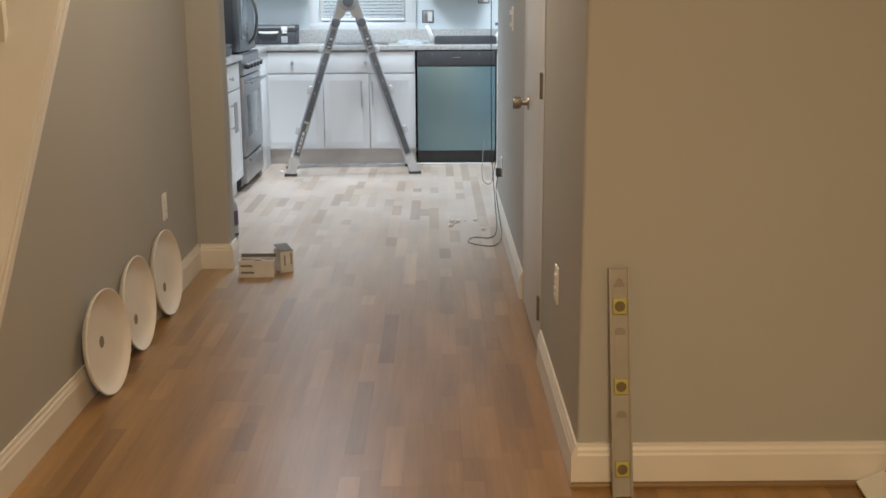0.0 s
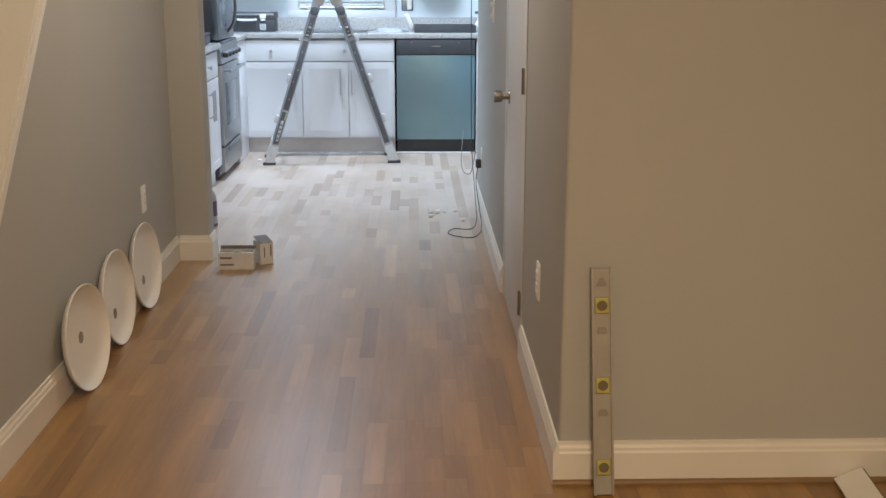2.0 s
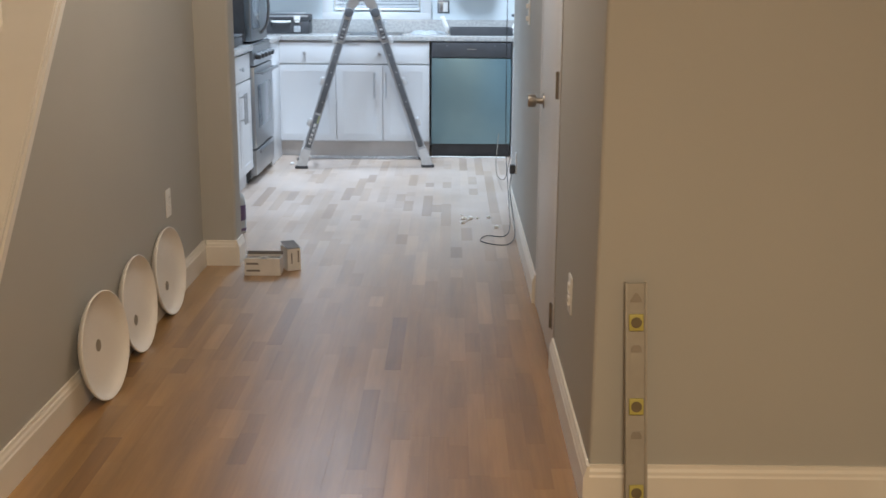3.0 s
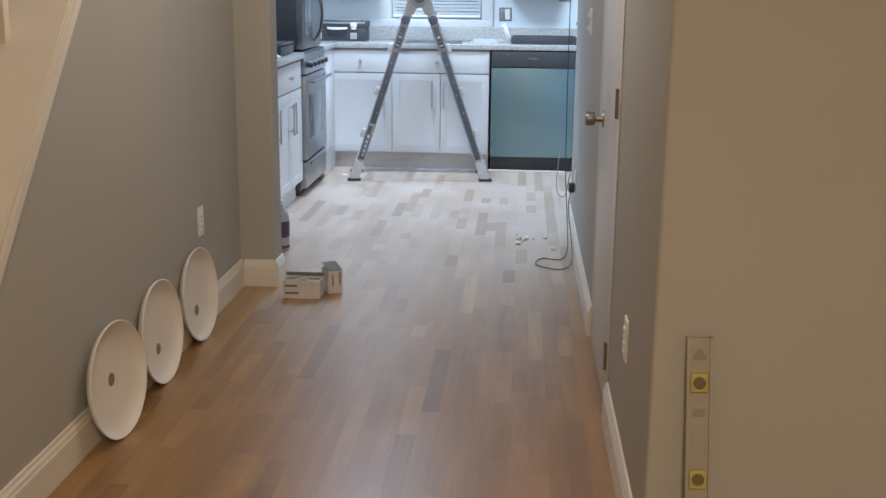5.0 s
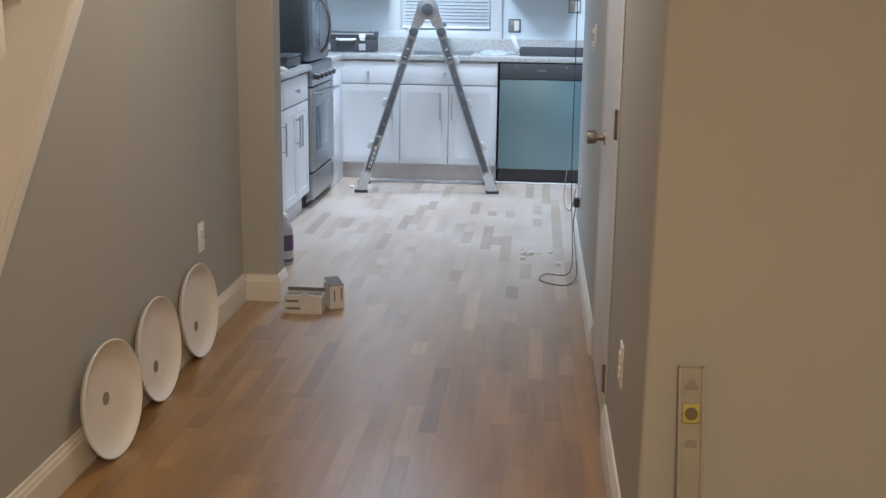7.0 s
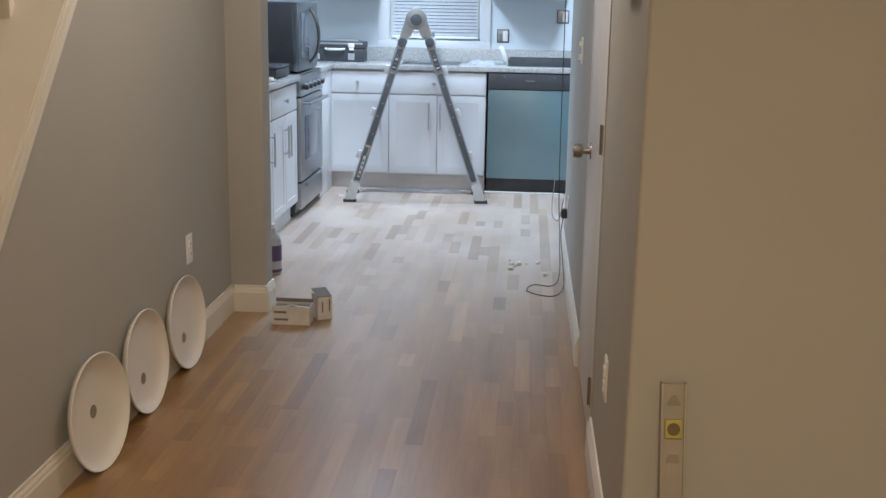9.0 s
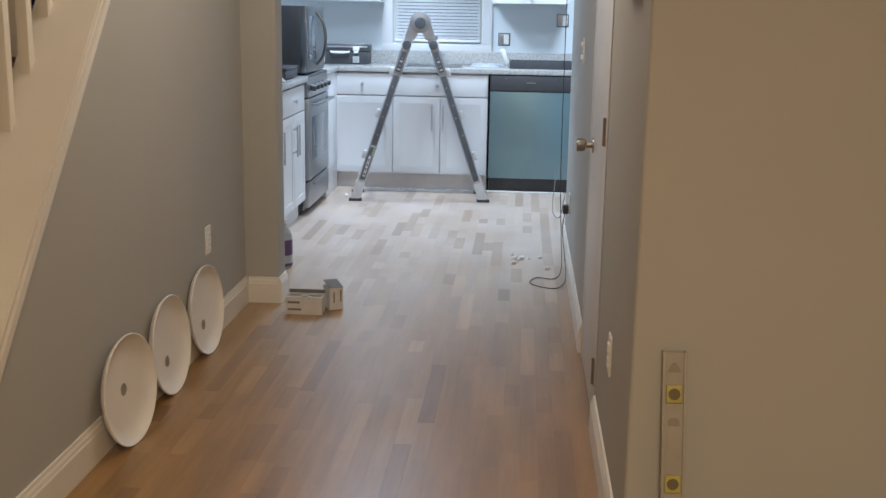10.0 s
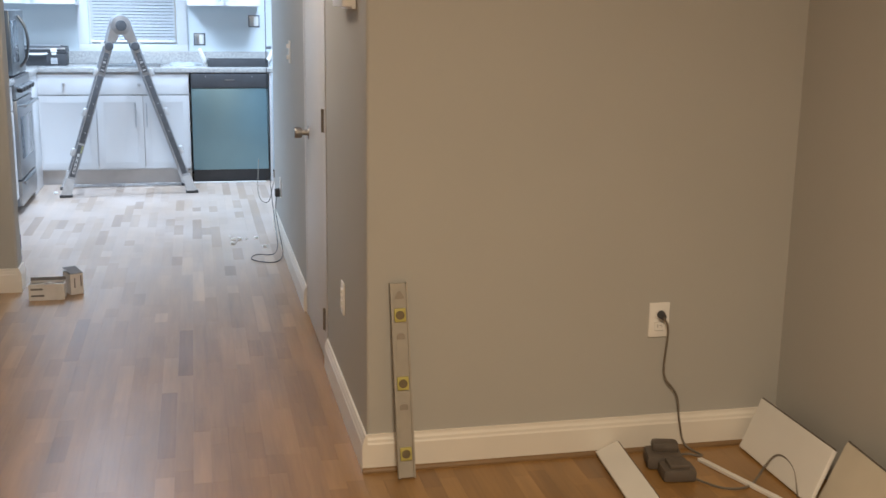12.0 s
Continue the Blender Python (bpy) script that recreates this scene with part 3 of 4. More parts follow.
# dishwasher
dwash = thing("dishwasher", pose(-0.07, YK, 0), "built-in dishwasher with blue-filmed steel front and dark control strip", "dishwasher")
part("body", bm_box(0.004, 0.606, 0.004, 0.58, 0.10, 0.868), BLACKP, dwash)
part("door_panel", bm_box(0.006, 0.604, -0.022, 0.003, 0.105, 0.752, 0.004), DWSTEEL, dwash, "blue-filmed steel door")
cp = part("control_strip", bm_box(0.006, 0.604, -0.026, 0.003, 0.757, 0.866, 0.004), BLACKP, dwash, "dark grey control strip")
part("badge", bm_box(0.27, 0.34, -0.0275, -0.026, 0.815, 0.822), STEEL, cp)
for x in (0.12, 0.48):
    part("button", bm_cyl((x, -0.026, 0.845), (x, -0.028, 0.845), 0.004, seg=10), STEEL, cp)
part("toe_panel", bm_box(0.006, 0.604, 0.03, 0.05, 0.004, 0.10), BLACKP, dwash, "black toe panel")

# range: its front faces +x, built facing -y and turned
rg = thing("range", pose(-1.218, 7.585, 0, 0, 0, 90), "stainless steel freestanding range with black sides", "range")
W = 0.735
part("body", bm_box(0, W, 0.02, 0.63, 0.03, 0.90, 0.003), BLACK, rg)
part("cooktop", bm_box(0, W, -0.01, 0.63, 0.90, 0.915, 0.004), BLACK, rg, "black glass cooktop")
od = part("oven_door", bm_box(0.004, W - 0.004, -0.025, 0.019, 0.235, 0.765, 0.006), STEEL, rg)
part("window", bm_box(0.12, W - 0.12, -0.0275, -0.025, 0.36, 0.64, 0.001), GLASS_D, od, "dark oven glass")
hb = part("handle", bm_cyl((0.06, -0.068, 0.725), (W - 0.06, -0.068, 0.725), 0.011, bevel=0.003), STEEL, od)
for x in (0.09, W - 0.09):
    part("bracket", bm_cyl((x, -0.025, 0.725), (x, -0.068, 0.725), 0.008, seg=12), STEEL, hb)
part("control_panel", bm_prism([(0.02, 0.775), (-0.028, 0.775), (-0.012, 0.898), (0.02, 0.898)], "x", 0.004, W - 0.004), STEEL, rg)
for i in range(5):
    x = 0.10 + i * (W - 0.2) / 4
    part("burner_knob", bm_cyl((x, -0.02, 0.835), (x, -0.058, 0.829), 0.023, 0.019, bevel=0.004), BLACKP, rg, "black burner knob")
dr = part("storage_drawer", bm_box(0.004, W - 0.004, -0.022, 0.019, 0.055, 0.222, 0.005), STEEL, rg)
part("grip", bm_box(0.15, W - 0.15, -0.032, -0.022, 0.185, 0.205, 0.003), STEEL, dr)
for x in (0.05, W - 0.05):
    for y in (0.06, 0.58):
        part("foot", bm_cyl((x, y, 0), (x, y, 0.03), 0.016, seg=12), BLACKP, rg)

mw = thing("microwave", pose(-1.235, 7.605, 0.9155, 0, 0, 90), "black and stainless microwave standing on the range", "microwave")
part("body", bm_box(0, 0.62, 0.012, 0.38, 0.012, 0.435, 0.004), BLACK, mw)
fp = part("front_panel", bm_box(0, 0.62, -0.028, 0.0115, 0.012, 0.435, 0.005), DARKSTEEL, mw)
part("window", bm_box(0.06, 0.32, -0.030, -0.028, 0.09, 0.37, 0.001), GLASS_D, fp)
part("handle", bm_tube([(0.36, -0.028, 0.05), (0.36, -0.07, 0.11), (0.36, -0.088, 0.22), (0.36, -0.07, 0.33), (0.36, -0.028, 0.40)], 0.010, 10), DARKSTEEL, fp, "curved steel handle")
for x in (0.05, 0.57):
    for y in (0.06, 0.33):
        part("foot", bm_cyl((x, y, 0), (x, y, 0.0125), 0.014, seg=12), BLACKP, mw)

# toolbox in the corner of the worktop
tb = thing("toolbox", pose(-1.42, 9.08, 0.9125), "black plastic toolbox with pale latches on the worktop", "toolbox")
part("body", bm_box(-0.03, 0.40, 0, 0.20, 0, 0.095, 0.008), BLACKP, tb)
for x in (0.115, 0.255):
    part("rib", bm_box(x - 0.006, x + 0.006, -0.005, 0.002, 0.006, 0.088, 0.002), BLACKP, tb)
lid = part("lid", bm_box(-0.034, 0.404, -0.004, 0.204, 0.097, 0.146, 0.010), BLACKP, tb)
part("lid_edge", bm_box(-0.026, 0.396, -0.0070, -0.003, 0.126, 0.140, 0.002), NICKEL, lid, "bright metal edge on the lid")
part("lid_tray", bm_box(0.02, 0.36, 0.03, 0.17, 0.1465, 0.156, 0.004), ALU, lid, "pale metal tray in the lid")
hd = part("carry_handle", bm_tube([(0.115, -0.003, 0.094), (0.122, -0.022, 0.092), (0.16, -0.028, 0.091), (0.21, -0.028, 0.091), (0.248, -0.022, 0.092), (0.255, -0.003, 0.094)], 0.0085, 10), WHITEP, tb, "pale carrying handle")
part("grip", bm_box(0.145, 0.225, -0.038, -0.020, 0.082, 0.100, 0.005), WHITEP, hd)
for x in (0.045, 0.31):
    la = part("latch", bm_box(x - 0.024, x + 0.024, -0.014, -0.0075, 0.104, 0.136, 0.004), WHITEP, tb, "pale metal latch")
    part("latch_hook", bm_box(x - 0.018, x + 0.018, -0.0155, -0.0045, 0.084, 0.101, 0.003), WHITEP, la)
    pl = part("corner_plate", bm_box(x - 0.026, x + 0.022, -0.006, 0, 0.012, 0.060, 0.002), GREYP, tb, "grey ribbed plate")
    for k in range(4):
        part("plate_rib", bm_box(x - 0.022, x + 0.018, -0.0078, -0.006, 0.018 + 0.011 * k, 0.023 + 0.011 * k), ALU, pl)

# low dark appliance and crumpled paper on the side worktop
gr = thing("griddle", pose(-1.235, 7.10, 0.9125, 0, 0, 90), "low black griddle on the side worktop", "griddle")
part("pan", bm_box(0, 0.36, 0, 0.24, 0.006, 0.06, 0.01), BLACKP, gr)
part("lid", bm_box(-0.003, 0.363, -0.003, 0.243, 0.062, 0.075, 0.006), BLACK, gr)


def crumple(name, x, y, z, r, label, seed):
    own = bmesh.new()
    bmesh.ops.create_icosphere(own, subdivisions=3, radius=r)
    for v in own.verts:
        f = 1 + 0.55 * noise.noise(v.co * (2.2 / r) + Vector((seed, 0, 0))) + 0.25 * noise.noise(v.co * (6 / r) + Vector((0, seed, 0)))
        v.co = Vector((v.co.x * f, v.co.y * f, max(-0.45 * r, v.co.z * f * 0.7)))
    lo = min(v.co.z for v in own.verts)
    bmesh.ops.translate(own, vec=(x, y, z - lo), verts=own.verts[:])
    return single(name, own, PAPER, label, "paper", "paper scraps", smooth=False)


crumple("paper_scrap", -1.245, 6.905, 0.9125, 0.028, "crumpled white paper on the side worktop", 3)
crumple("paper_scrap", -1.235, 6.98, 0.9125, 0.020, "crumpled white paper on the side worktop", 8)
srng = random.Random(5)
for k in range(11):
    a, d = srng.random() * 6.283, abs(srng.gauss(0, 0.06))
    crumple("paper_scrap", 0.165 + d * 1.0 * math.cos(a), 6.53 + d * 1.1 * math.sin(a), 0.001, srng.uniform(0.006, 0.015), "white paper scrap on the wooden floor", 20 + k)
crumple("paper_scrap", 0.34, 6.30, 0.001, 0.013, "small white paper scrap on the wooden floor", 4)
crumple("paper_scrap", -1.08, 8.40, 0.001, 0.014, "small pale scrap beside the ladder foot", 7)

# paint tray with a roller
tray = thing("paint_tray", pose(0.075, 8.93, 0.9125), "black paint tray on the granite worktop", "paint tray")
b = bm_prism([(0, 0.004), (0.02, 0.0), (0.455, 0.0), (0.475, 0.055), (0.465, 0.055), (0.448, 0.008), (0.022, 0.008), (0.005, 0.055), (-0.006, 0.055)], "y", 0, 0.26)
part("pan", b, BLACKP, tray)
for y in (-0.006, 0.26):
    part("side", bm_box(-0.004, 0.474, y, y + 0.006, 0.0, 0.055, 0.002), BLACKP, tray)
rl = thing("paint_roller", pose(0.02, 9.06, 0.9125), "white paint roller leaning on the tray", "paint roller")
part("sleeve", bm_cyl((0.035, 0, 0.03), (-0.01, -0.02, 0.135), 0.017, bevel=0.004), PAPER, rl)
part("core", bm_cyl((0.045, 0.004, 0.004), (0.035, 0, 0.03), 0.009, seg=12), WHITEP, rl)

# electrical boxes waiting for their plates
for x, z in ((0.016, 1.113), (0.47, 1.265)):
    eb = thing("electrical_box", pose(x, YB, z), "open electrical box with a white switch, no cover plate", "electrical box", "electrical boxes")
    part("box_rim", bm_box(-0.047, 0.047, -0.004, 0.0, -0.05, 0.05, 0.001), CHAR, eb)
    part("back_plate", bm_box(-0.040, 0.040, -0.0062, -0.0042, -0.043, 0.043, 0.0006), STEEL, eb, "grey metal inside of the box")
    part("device", bm_box(-0.002, 0.036, -0.014, -0.004, -0.038, 0.038, 0.003), WHITEP, eb)
    part("strap", bm_box(-0.036, -0.026, -0.010, -0.004, -0.04, 0.04, 0.001), ALU, eb)

# window with blinds
win = thing("window_1", pose(WX0, YB, WZ0), "kitchen window with closed white mini blinds", "window", kind="structure")
ww, wh = WX1 - WX0, WZ1 - WZ0
part("frame", bm_box(0, 0.03, 0.06, 0.11, 0, wh), TRIM, win)
part("frame", bm_box(ww - 0.03, ww, 0.06, 0.11, 0, wh), TRIM, win)
part("frame", bm_box(0.03, ww - 0.03, 0.06, 0.11, 0, 0.03), TRIM, win)
part("frame", bm_box(0.03, ww - 0.03, 0.06, 0.11, wh - 0.03, wh), TRIM, win)
part("pane", bm_box(0.03, ww - 0.03, 0.08, 0.086, 0.03, wh - 0.03), GLASS_D, win)
for x0, x1 in ((-0.085, -0.006), (ww + 0.006, ww + 0.085)):
    part("casing", bm_box(x0, x1, -0.018, 0.0, -0.06, wh + 0.08, 0.003), CAB, win)
part("casing", bm_box(-0.085, ww + 0.085, -0.02, 0.0, -0.058, -0.006, 0.003), CAB, win)
bl = thing("window_blind", pose(WX0, YB, WZ0), "white horizontal mini blind, closed", "blind")
part("bottom_rail", bm_box(0.014, ww - 0.014, 0.012, 0.036, 0.014, 0.034, 0.004), BLIND, bl)
part("head_rail", bm_box(0.01, ww - 0.01, 0.008, 0.045, wh - 0.04, wh - 0.005, 0.003), BLIND, bl)
slat = None
for k in range(31):
    z = 0.048 + k * 0.0255
    if z > wh - 0.05:
        break
    if slat is None:
        own = bmesh.new()
        for i in range(4):
            a = (i / 3 - 0.5) * 0.026
            y, zz = a * math.cos(radians(58)), a * math.sin(radians(58))
            own.verts.new((0.014, y, zz)), own.verts.new((ww - 0.014, y, zz))
        own.verts.ensure_lookup_table()
        for i in range(3):
            own.faces.new((own.verts[2 * i], own.verts[2 * i + 1], own.verts[2 * i + 3], own.verts[2 * i + 2]))
        bmesh.ops.solidify(own, geom=own.faces[:], thickness=0.0008)
        slat = mesh_of("slat", own, BLIND)
    ob = new("slat", slat)
    ob.parent = bl
    ob.location = (0, 0.024, z)

# ---- articulated ladder ----
lad = thing("ladder", pose(-0.535, 8.27, 0, 0, 0, 5.6), "folded-out aluminium articulated ladder standing as an A", "ladder")
AP = Vector((-0.008, 0, 1.25))
GAP = 0.36
for fx, sx in ((-0.455, -1), (0.455, 1)):
    d = (AP + Vector((sx * 0.045, 0, -0.01)) - Vector((fx, 0, 0.0)))
    L = d.length
    ang = math.degrees(math.atan2(d.x, d.z))
    for y in (0.0, GAP):
        m = Matrix.Translation((fx, y, 0)) @ pose(0, 0, 0, 0, ang, 0)
        rl_ = part("rail", moved(bm_box(-0.027, 0.027, -0.010, 0.024, 0.05, L * 0.72, 0.004), m), ALU, lad)
        part("inner_rail", moved(bm_box(-0.029, 0.029, -0.006, 0.020, L * 0.72, L, 0.008), m), ALU, lad)
        part("sticker_strip", moved(bm_box(-0.019, 0.019, -0.0135, -0.0105, 0.42 if sx < 0 else 0.16, L * 0.715, 0.001), m), CHAR, rl_, "dark grey strip on the rail")
        part("sticker_strip", moved(bm_box(-0.017, 0.017, -0.0090, -0.0065, L * 0.735, L - 0.20, 0.001), m), CHAR, rl_)
        if sx < 0:
            st_ = part("warning_sticker", moved(bm_box(-0.019, 0.019, -0.0135, -0.0105, 0.16, 0.412, 0.001), m), CHAR, rl_, "dark sticker with pale print")
            part("print_block", moved(bm_box(-0.008, 0.010, -0.0146, -0.0136, 0.185, 0.340, 0.0004), m), GREYP, st_)
            for k in range(4):
                part("print_bar", moved(bm_box(-0.004, 0.006, -0.0152, -0.0147, 0.196 + 0.034 * k, 0.214 + 0.034 * k), m), CHAR, st_)
            part("print_edge", moved(bm_box(0.008, 0.018, -0.0146, -0.0136, 0.345, 0.400), m), LIME, st_, "lime corner of the sticker")
            part("print_edge", moved(bm_box(-0.019, 0.019, -0.0142, -0.0136, 0.404, 0.412), m), GREYP, st_)
        if y == 0.0:
            for k in range(4):
                w_ = (0.012, 0.008, 0.010, 0.006)[k]
                part("print_bar", moved(bm_box(-w_, w_, -0.0098, -0.0091, L * 0.745 + 0.028 * k, L * 0.745 + 0.028 * k + (0.010, 0.006, 0.014, 0.005)[k]), m), STEEL if k % 2 else GREYP, rl_)
        ft = part("foot", moved(bm_prism([(-0.036, 0.0), (0.036, 0.0), (0.031, 0.13), (-0.031, 0.13)], "y", -0.016, 0.030), Matrix.Translation((fx, y, 0.014)) @ pose(0, 0, 0, 0, ang, 0)), GREYP, lad, "pale grey plastic foot")
        part("rubber_pad", bm_box(fx - 0.046, fx + 0.046, y - 0.020, y + 0.032, 0.0, 0.020, 0.006), BLACKP, ft)
        kb = part("lock_knob", moved(bm_cyl((0, -0.026, L - 0.150), (0, -0.006, L - 0.150), 0.031, bevel=0.005), m), CHAR, lad, "dark round lock knob")
        part("pull", moved(bm_box(0.022 * sx, 0.05 * sx, -0.022, -0.008, L - 0.160, L - 0.138), m), WHITEP, kb)
        if y == 0.0:
            for k in range(6):
                z = 0.50 + 0.11 * k + 0.02 * (k % 2)
                if z < L - 0.25:
                    part("rivet", moved(bm_cyl((0.004 * (-1) ** k, -0.016, z), (0.004 * (-1) ** k, -0.0095, z), 0.005, seg=10), m), ALU, rl_)
    for k in range(3):
        s_ = 0.34 + 0.305 * k
        if s_ < L - 0.15:
            p = Vector((fx, 0, 0)) + d.normalized() * s_
            rg_ = part("rung", bm_cyl((p.x, 0.02, p.z), (p.x, GAP, p.z), 0.017, seg=16), ALU, lad)
            q = p + Vector((sx * 0.040, -0.004, 0.012))
            part("rung_lock", moved(bm_box(-0.016, 0.016, -0.016, 0.02, -0.030, 0.030, 0.013), Matrix.Translation(q) @ pose(0, 0, 0, 0, ang, 0)), GREYP, rg_, "pale rung lock")
for y in (0.0, GAP):
    part("hinge_arm", bm_prism([(AP.x - 0.094, AP.z - 0.105), (AP.x - 0.040, AP.z - 0.122), (AP.x - 0.012, AP.z - 0.066), (AP.x + 0.012, AP.z - 0.066), (AP.x + 0.040, AP.z - 0.122), (AP.x + 0.094, AP.z - 0.105), (AP.x + 0.070, AP.z + 0.015), (AP.x - 0.070, AP.z + 0.015)], "y", y - 0.009, y + 0.022), ALU, lad)
    hg = part("hinge", bm_cyl((AP.x, y - 0.014, AP.z), (AP.x, y + 0.026, AP.z), 0.072, bevel=0.010, seg=36), ALU, lad)
    part("hinge_cap", bm_cyl((AP.x, y - 0.022, AP.z - 0.004), (AP.x, y - 0.013, AP.z - 0.004), 0.039, bevel=0.003), CHAR, hg, "dark hinge cap")

# ---- hall things ----
def round_basin(y, foot, lean, turn, drop, label):
    """A shallow round basin standing on its rim, its back against the wall."""
    t = thing("vessel_sink", pose(0, 0, 0), label, "sink", "loose round basins")
    R = 0.178
    prof = [(0.0, 0.0), (0.11, 0.0), (0.145, 0.006), (R - 0.012, 0.018), (R - 0.003, 0.028), (R, 0.034), (R - 0.0005, 0.037), (R - 0.003, 0.038), (R - 0.006, 0.036), (R - 0.014, 0.027), (0.148, 0.017), (0.12, 0.011), (0.08, 0.0085), (0.04, 0.0075), (0.0, 0.007)]
    m0 = pose(0, 0, 0, 0, 0, turn) @ pose(0, 0, 0, 0, 90 - lean, 0) @ Matrix.Translation((0, 0, -0.03))
    bowl = moved(bm_lathe(prof, 72), m0)
    low = min(bowl.verts, key=lambda v: v.co.z).co
    t.matrix_world = Matrix.Translation((foot - low.x, y, -low.z))
    part("basin", bowl, PORC, t)
    dz = 0.0085 if drop > 0.03 else 0.0072
    dr_ = part("drain_hole", moved(bm_cyl((drop, 0, dz - 0.004), (drop, 0, dz + 0.0012), 0.020, seg=28), m0), RECESS, t, "grey drain opening")
    part("drain_ring", moved(bm_lathe([(0.020, 0.0), (0.0225, 0.0), (0.0222, 0.0012), (0.0205, 0.0015), (0.020, 0.0)], 28), m0 @ Matrix.Translation((drop, 0, dz))), PORC, dr_)
    return t


round_basin(3.745, -1.003, 4, -6, 0.0, "white glazed round basin standing against the hall wall")
round_basin(4.215, -1.022, 4, -3, 0.062, "white glazed round basin standing against the hall wall")
round_basin(4.68, -1.026, 4, -4, 0.062, "white glazed round basin standing against the hall wall")

# floor register near the stair
fr = thing("floor_register", pose(-0.968, 2.60, 0), "dark metal floor register set in the oak floor", "floor register")
for x0, x1, y0, y1 in ((0, 0.118, 0, 0.012), (0, 0.118, 0.288, 0.30), (0, 0.012, 0.012, 0.288), (0.106, 0.118, 0.012, 0.288)):
    part("frame_side", bm_box(x0, x1, y0, y1, 0.0005, 0.005, 0.001), CHARGER, fr)
part("pan", bm_box(0.012, 0.106, 0.012, 0.288, 0.0003, 0.001), BLACKP, fr)
for k in range(16):
    part("slat", bm_box(0.012, 0.106, 0.022 + k * 0.0165, 0.028 + k * 0.0165, 0.001, 0.004), CHARGER, fr)

# small cartons by the wall return
bx = thing("carton", pose(-0.855, 5.265, 0), "grey printed carton lying open on the floor", "carton", "small cartons")
b = bm_box(0, 0.165, 0, 0.003, 0.001, 0.080)
bm_box(0, 0.165, 0.085, 0.088, 0.001, 0.080, bm=b)
bm_box(0, 0.003, 0.003, 0.085, 0.001, 0.080, bm=b)
bm_box(0.162, 0.165, 0.003, 0.085, 0.001, 0.080, bm=b)
bm_box(0.003, 0.162, 0.003, 0.085, 0.001, 0.004, bm=b)
part("box_wall", b, CARD, bx, smooth=False)
part("print_band", bm_box(0.010, 0.065, -0.0008, 0.0, 0.052, 0.062), CARD_D, bx)
part("print_band", bm_box(0.010, 0.072, -0.0008, 0.0, 0.020, 0.029), CARD_D, bx)
part("contents", bm_box(0.006, 0.159, 0.008, 0.082, 0.005, 0.072, 0.004), CARD_D, bx, "dark foil inside")
part("flap", moved(bm_box(0, 0.165, 0, 0.002, 0, 0.022), Matrix.Translation((0, 0.0885, 0.074)) @ pose(0, 0, 0, -10, 0, 0)), CARD_D, bx, "raised dark flap")
part("foil_lip", moved(bm_tube([(0.004, 0, 0.080), (0.06, -0.002, 0.082), (0.09, -0.001, 0.090), (0.12, -0.002, 0.082), (0.161, 0, 0.080)], 0.003, 8), Matrix.Translation((0, 0.006, 0))), GREYP, bx, "pale creased lip")
bx = thing("carton", pose(-0.668, 5.345, 0, 0, 0, 27), "grey printed carton standing on end with open flap", "carton", "small cartons")
part("box_wall", bm_box(0, 0.065, 0, 0.10, 0.001, 0.105, 0.002), CARD, bx, smooth=False)
part("flap", moved(bm_box(0, 0.065, 0, 0.10, 0, 0.002), Matrix.Translation((0, 0.0, 0.106)) @ pose(0, 0, 0, 9, 0, 0)), CARD_D, bx, "dark lifted flap")
part("print_band", bm_box(0.018, 0.024, -0.0008, 0.0, 0.035, 0.085), CARD_D, bx)
part("print_band", bm_box(0.050, 0.056, -0.0008, 0.0, 0.040, 0.095), CARD_D, bx)

# bottle behind the return
bt = thing("spray_bottle", pose(-1.055, 6.16, 0), "white plastic bottle with a purple label on the floor", "bottle")
part("body", bm_lathe([(0, 0.001), (0.042, 0.001), (0.045, 0.010), (0.045, 0.17), (0.036, 0.20), (0.018, 0.22), (0.016, 0.235), (0, 0.235)], 32), GREYCLOTH, bt)
part("label", bm_lathe([(0.0455, 0.07), (0.0462, 0.072), (0.0462, 0.15), (0.0455, 0.152)], 32), PURPLE, bt, "dark purple label")
part("label", bm_lathe([(0.0455, 0.012), (0.0462, 0.014), (0.0462, 0.026), (0.0455, 0.028)], 32), PURPLE, bt)
part("cap", bm_cyl((0, 0, 0.235), (0, 0, 0.258), 0.018, bevel=0.003), WHITEP, bt)

# spirit level standing against the wall
lv = thing("spirit_level", pose(0.535, 2.927, 0.0015, -6.0, -1.7, 0), "two-foot aluminium spirit level with yellow vials standing on end", "level")
LW, LT = 0.054, 0.024
b = bm_box(0, 0.006, -LT, 0, 0.001, 0.61, 0.0012)
bm_box(LW - 0.006, LW, -LT, 0, 0.001, 0.61, 0.0012, bm=b)
part("flange", b, LEVELM, lv)
part("web", bm_box(0.006, LW - 0.006, -LT + 0.007, -0.007, 0.002, 0.608), LEVELM, lv)
fz = -LT + 0.007
for z in (0.512, 0.30, 0.078):
    vf = part("vial_frame", bm_box(0.009, LW - 0.009, fz - 0.005, fz, z - 0.021, z + 0.021, 0.004), YELLOW, lv, "yellow vial holder")
    part("vial", bm_cyl((LW / 2, fz - 0.0062, z), (LW / 2, fz - 0.005, z), 0.0135, seg=28), VIAL, vf)
part("hang_hole", bm_prism([(0.013, 0.562), (LW - 0.013, 0.562), (LW - 0.013, 0.567), (LW / 2 + 0.004, 0.584), (LW / 2 - 0.004, 0.584), (0.013, 0.567)], "y", fz - 0.0012, fz), RECESS, lv, "triangular hanging hole")
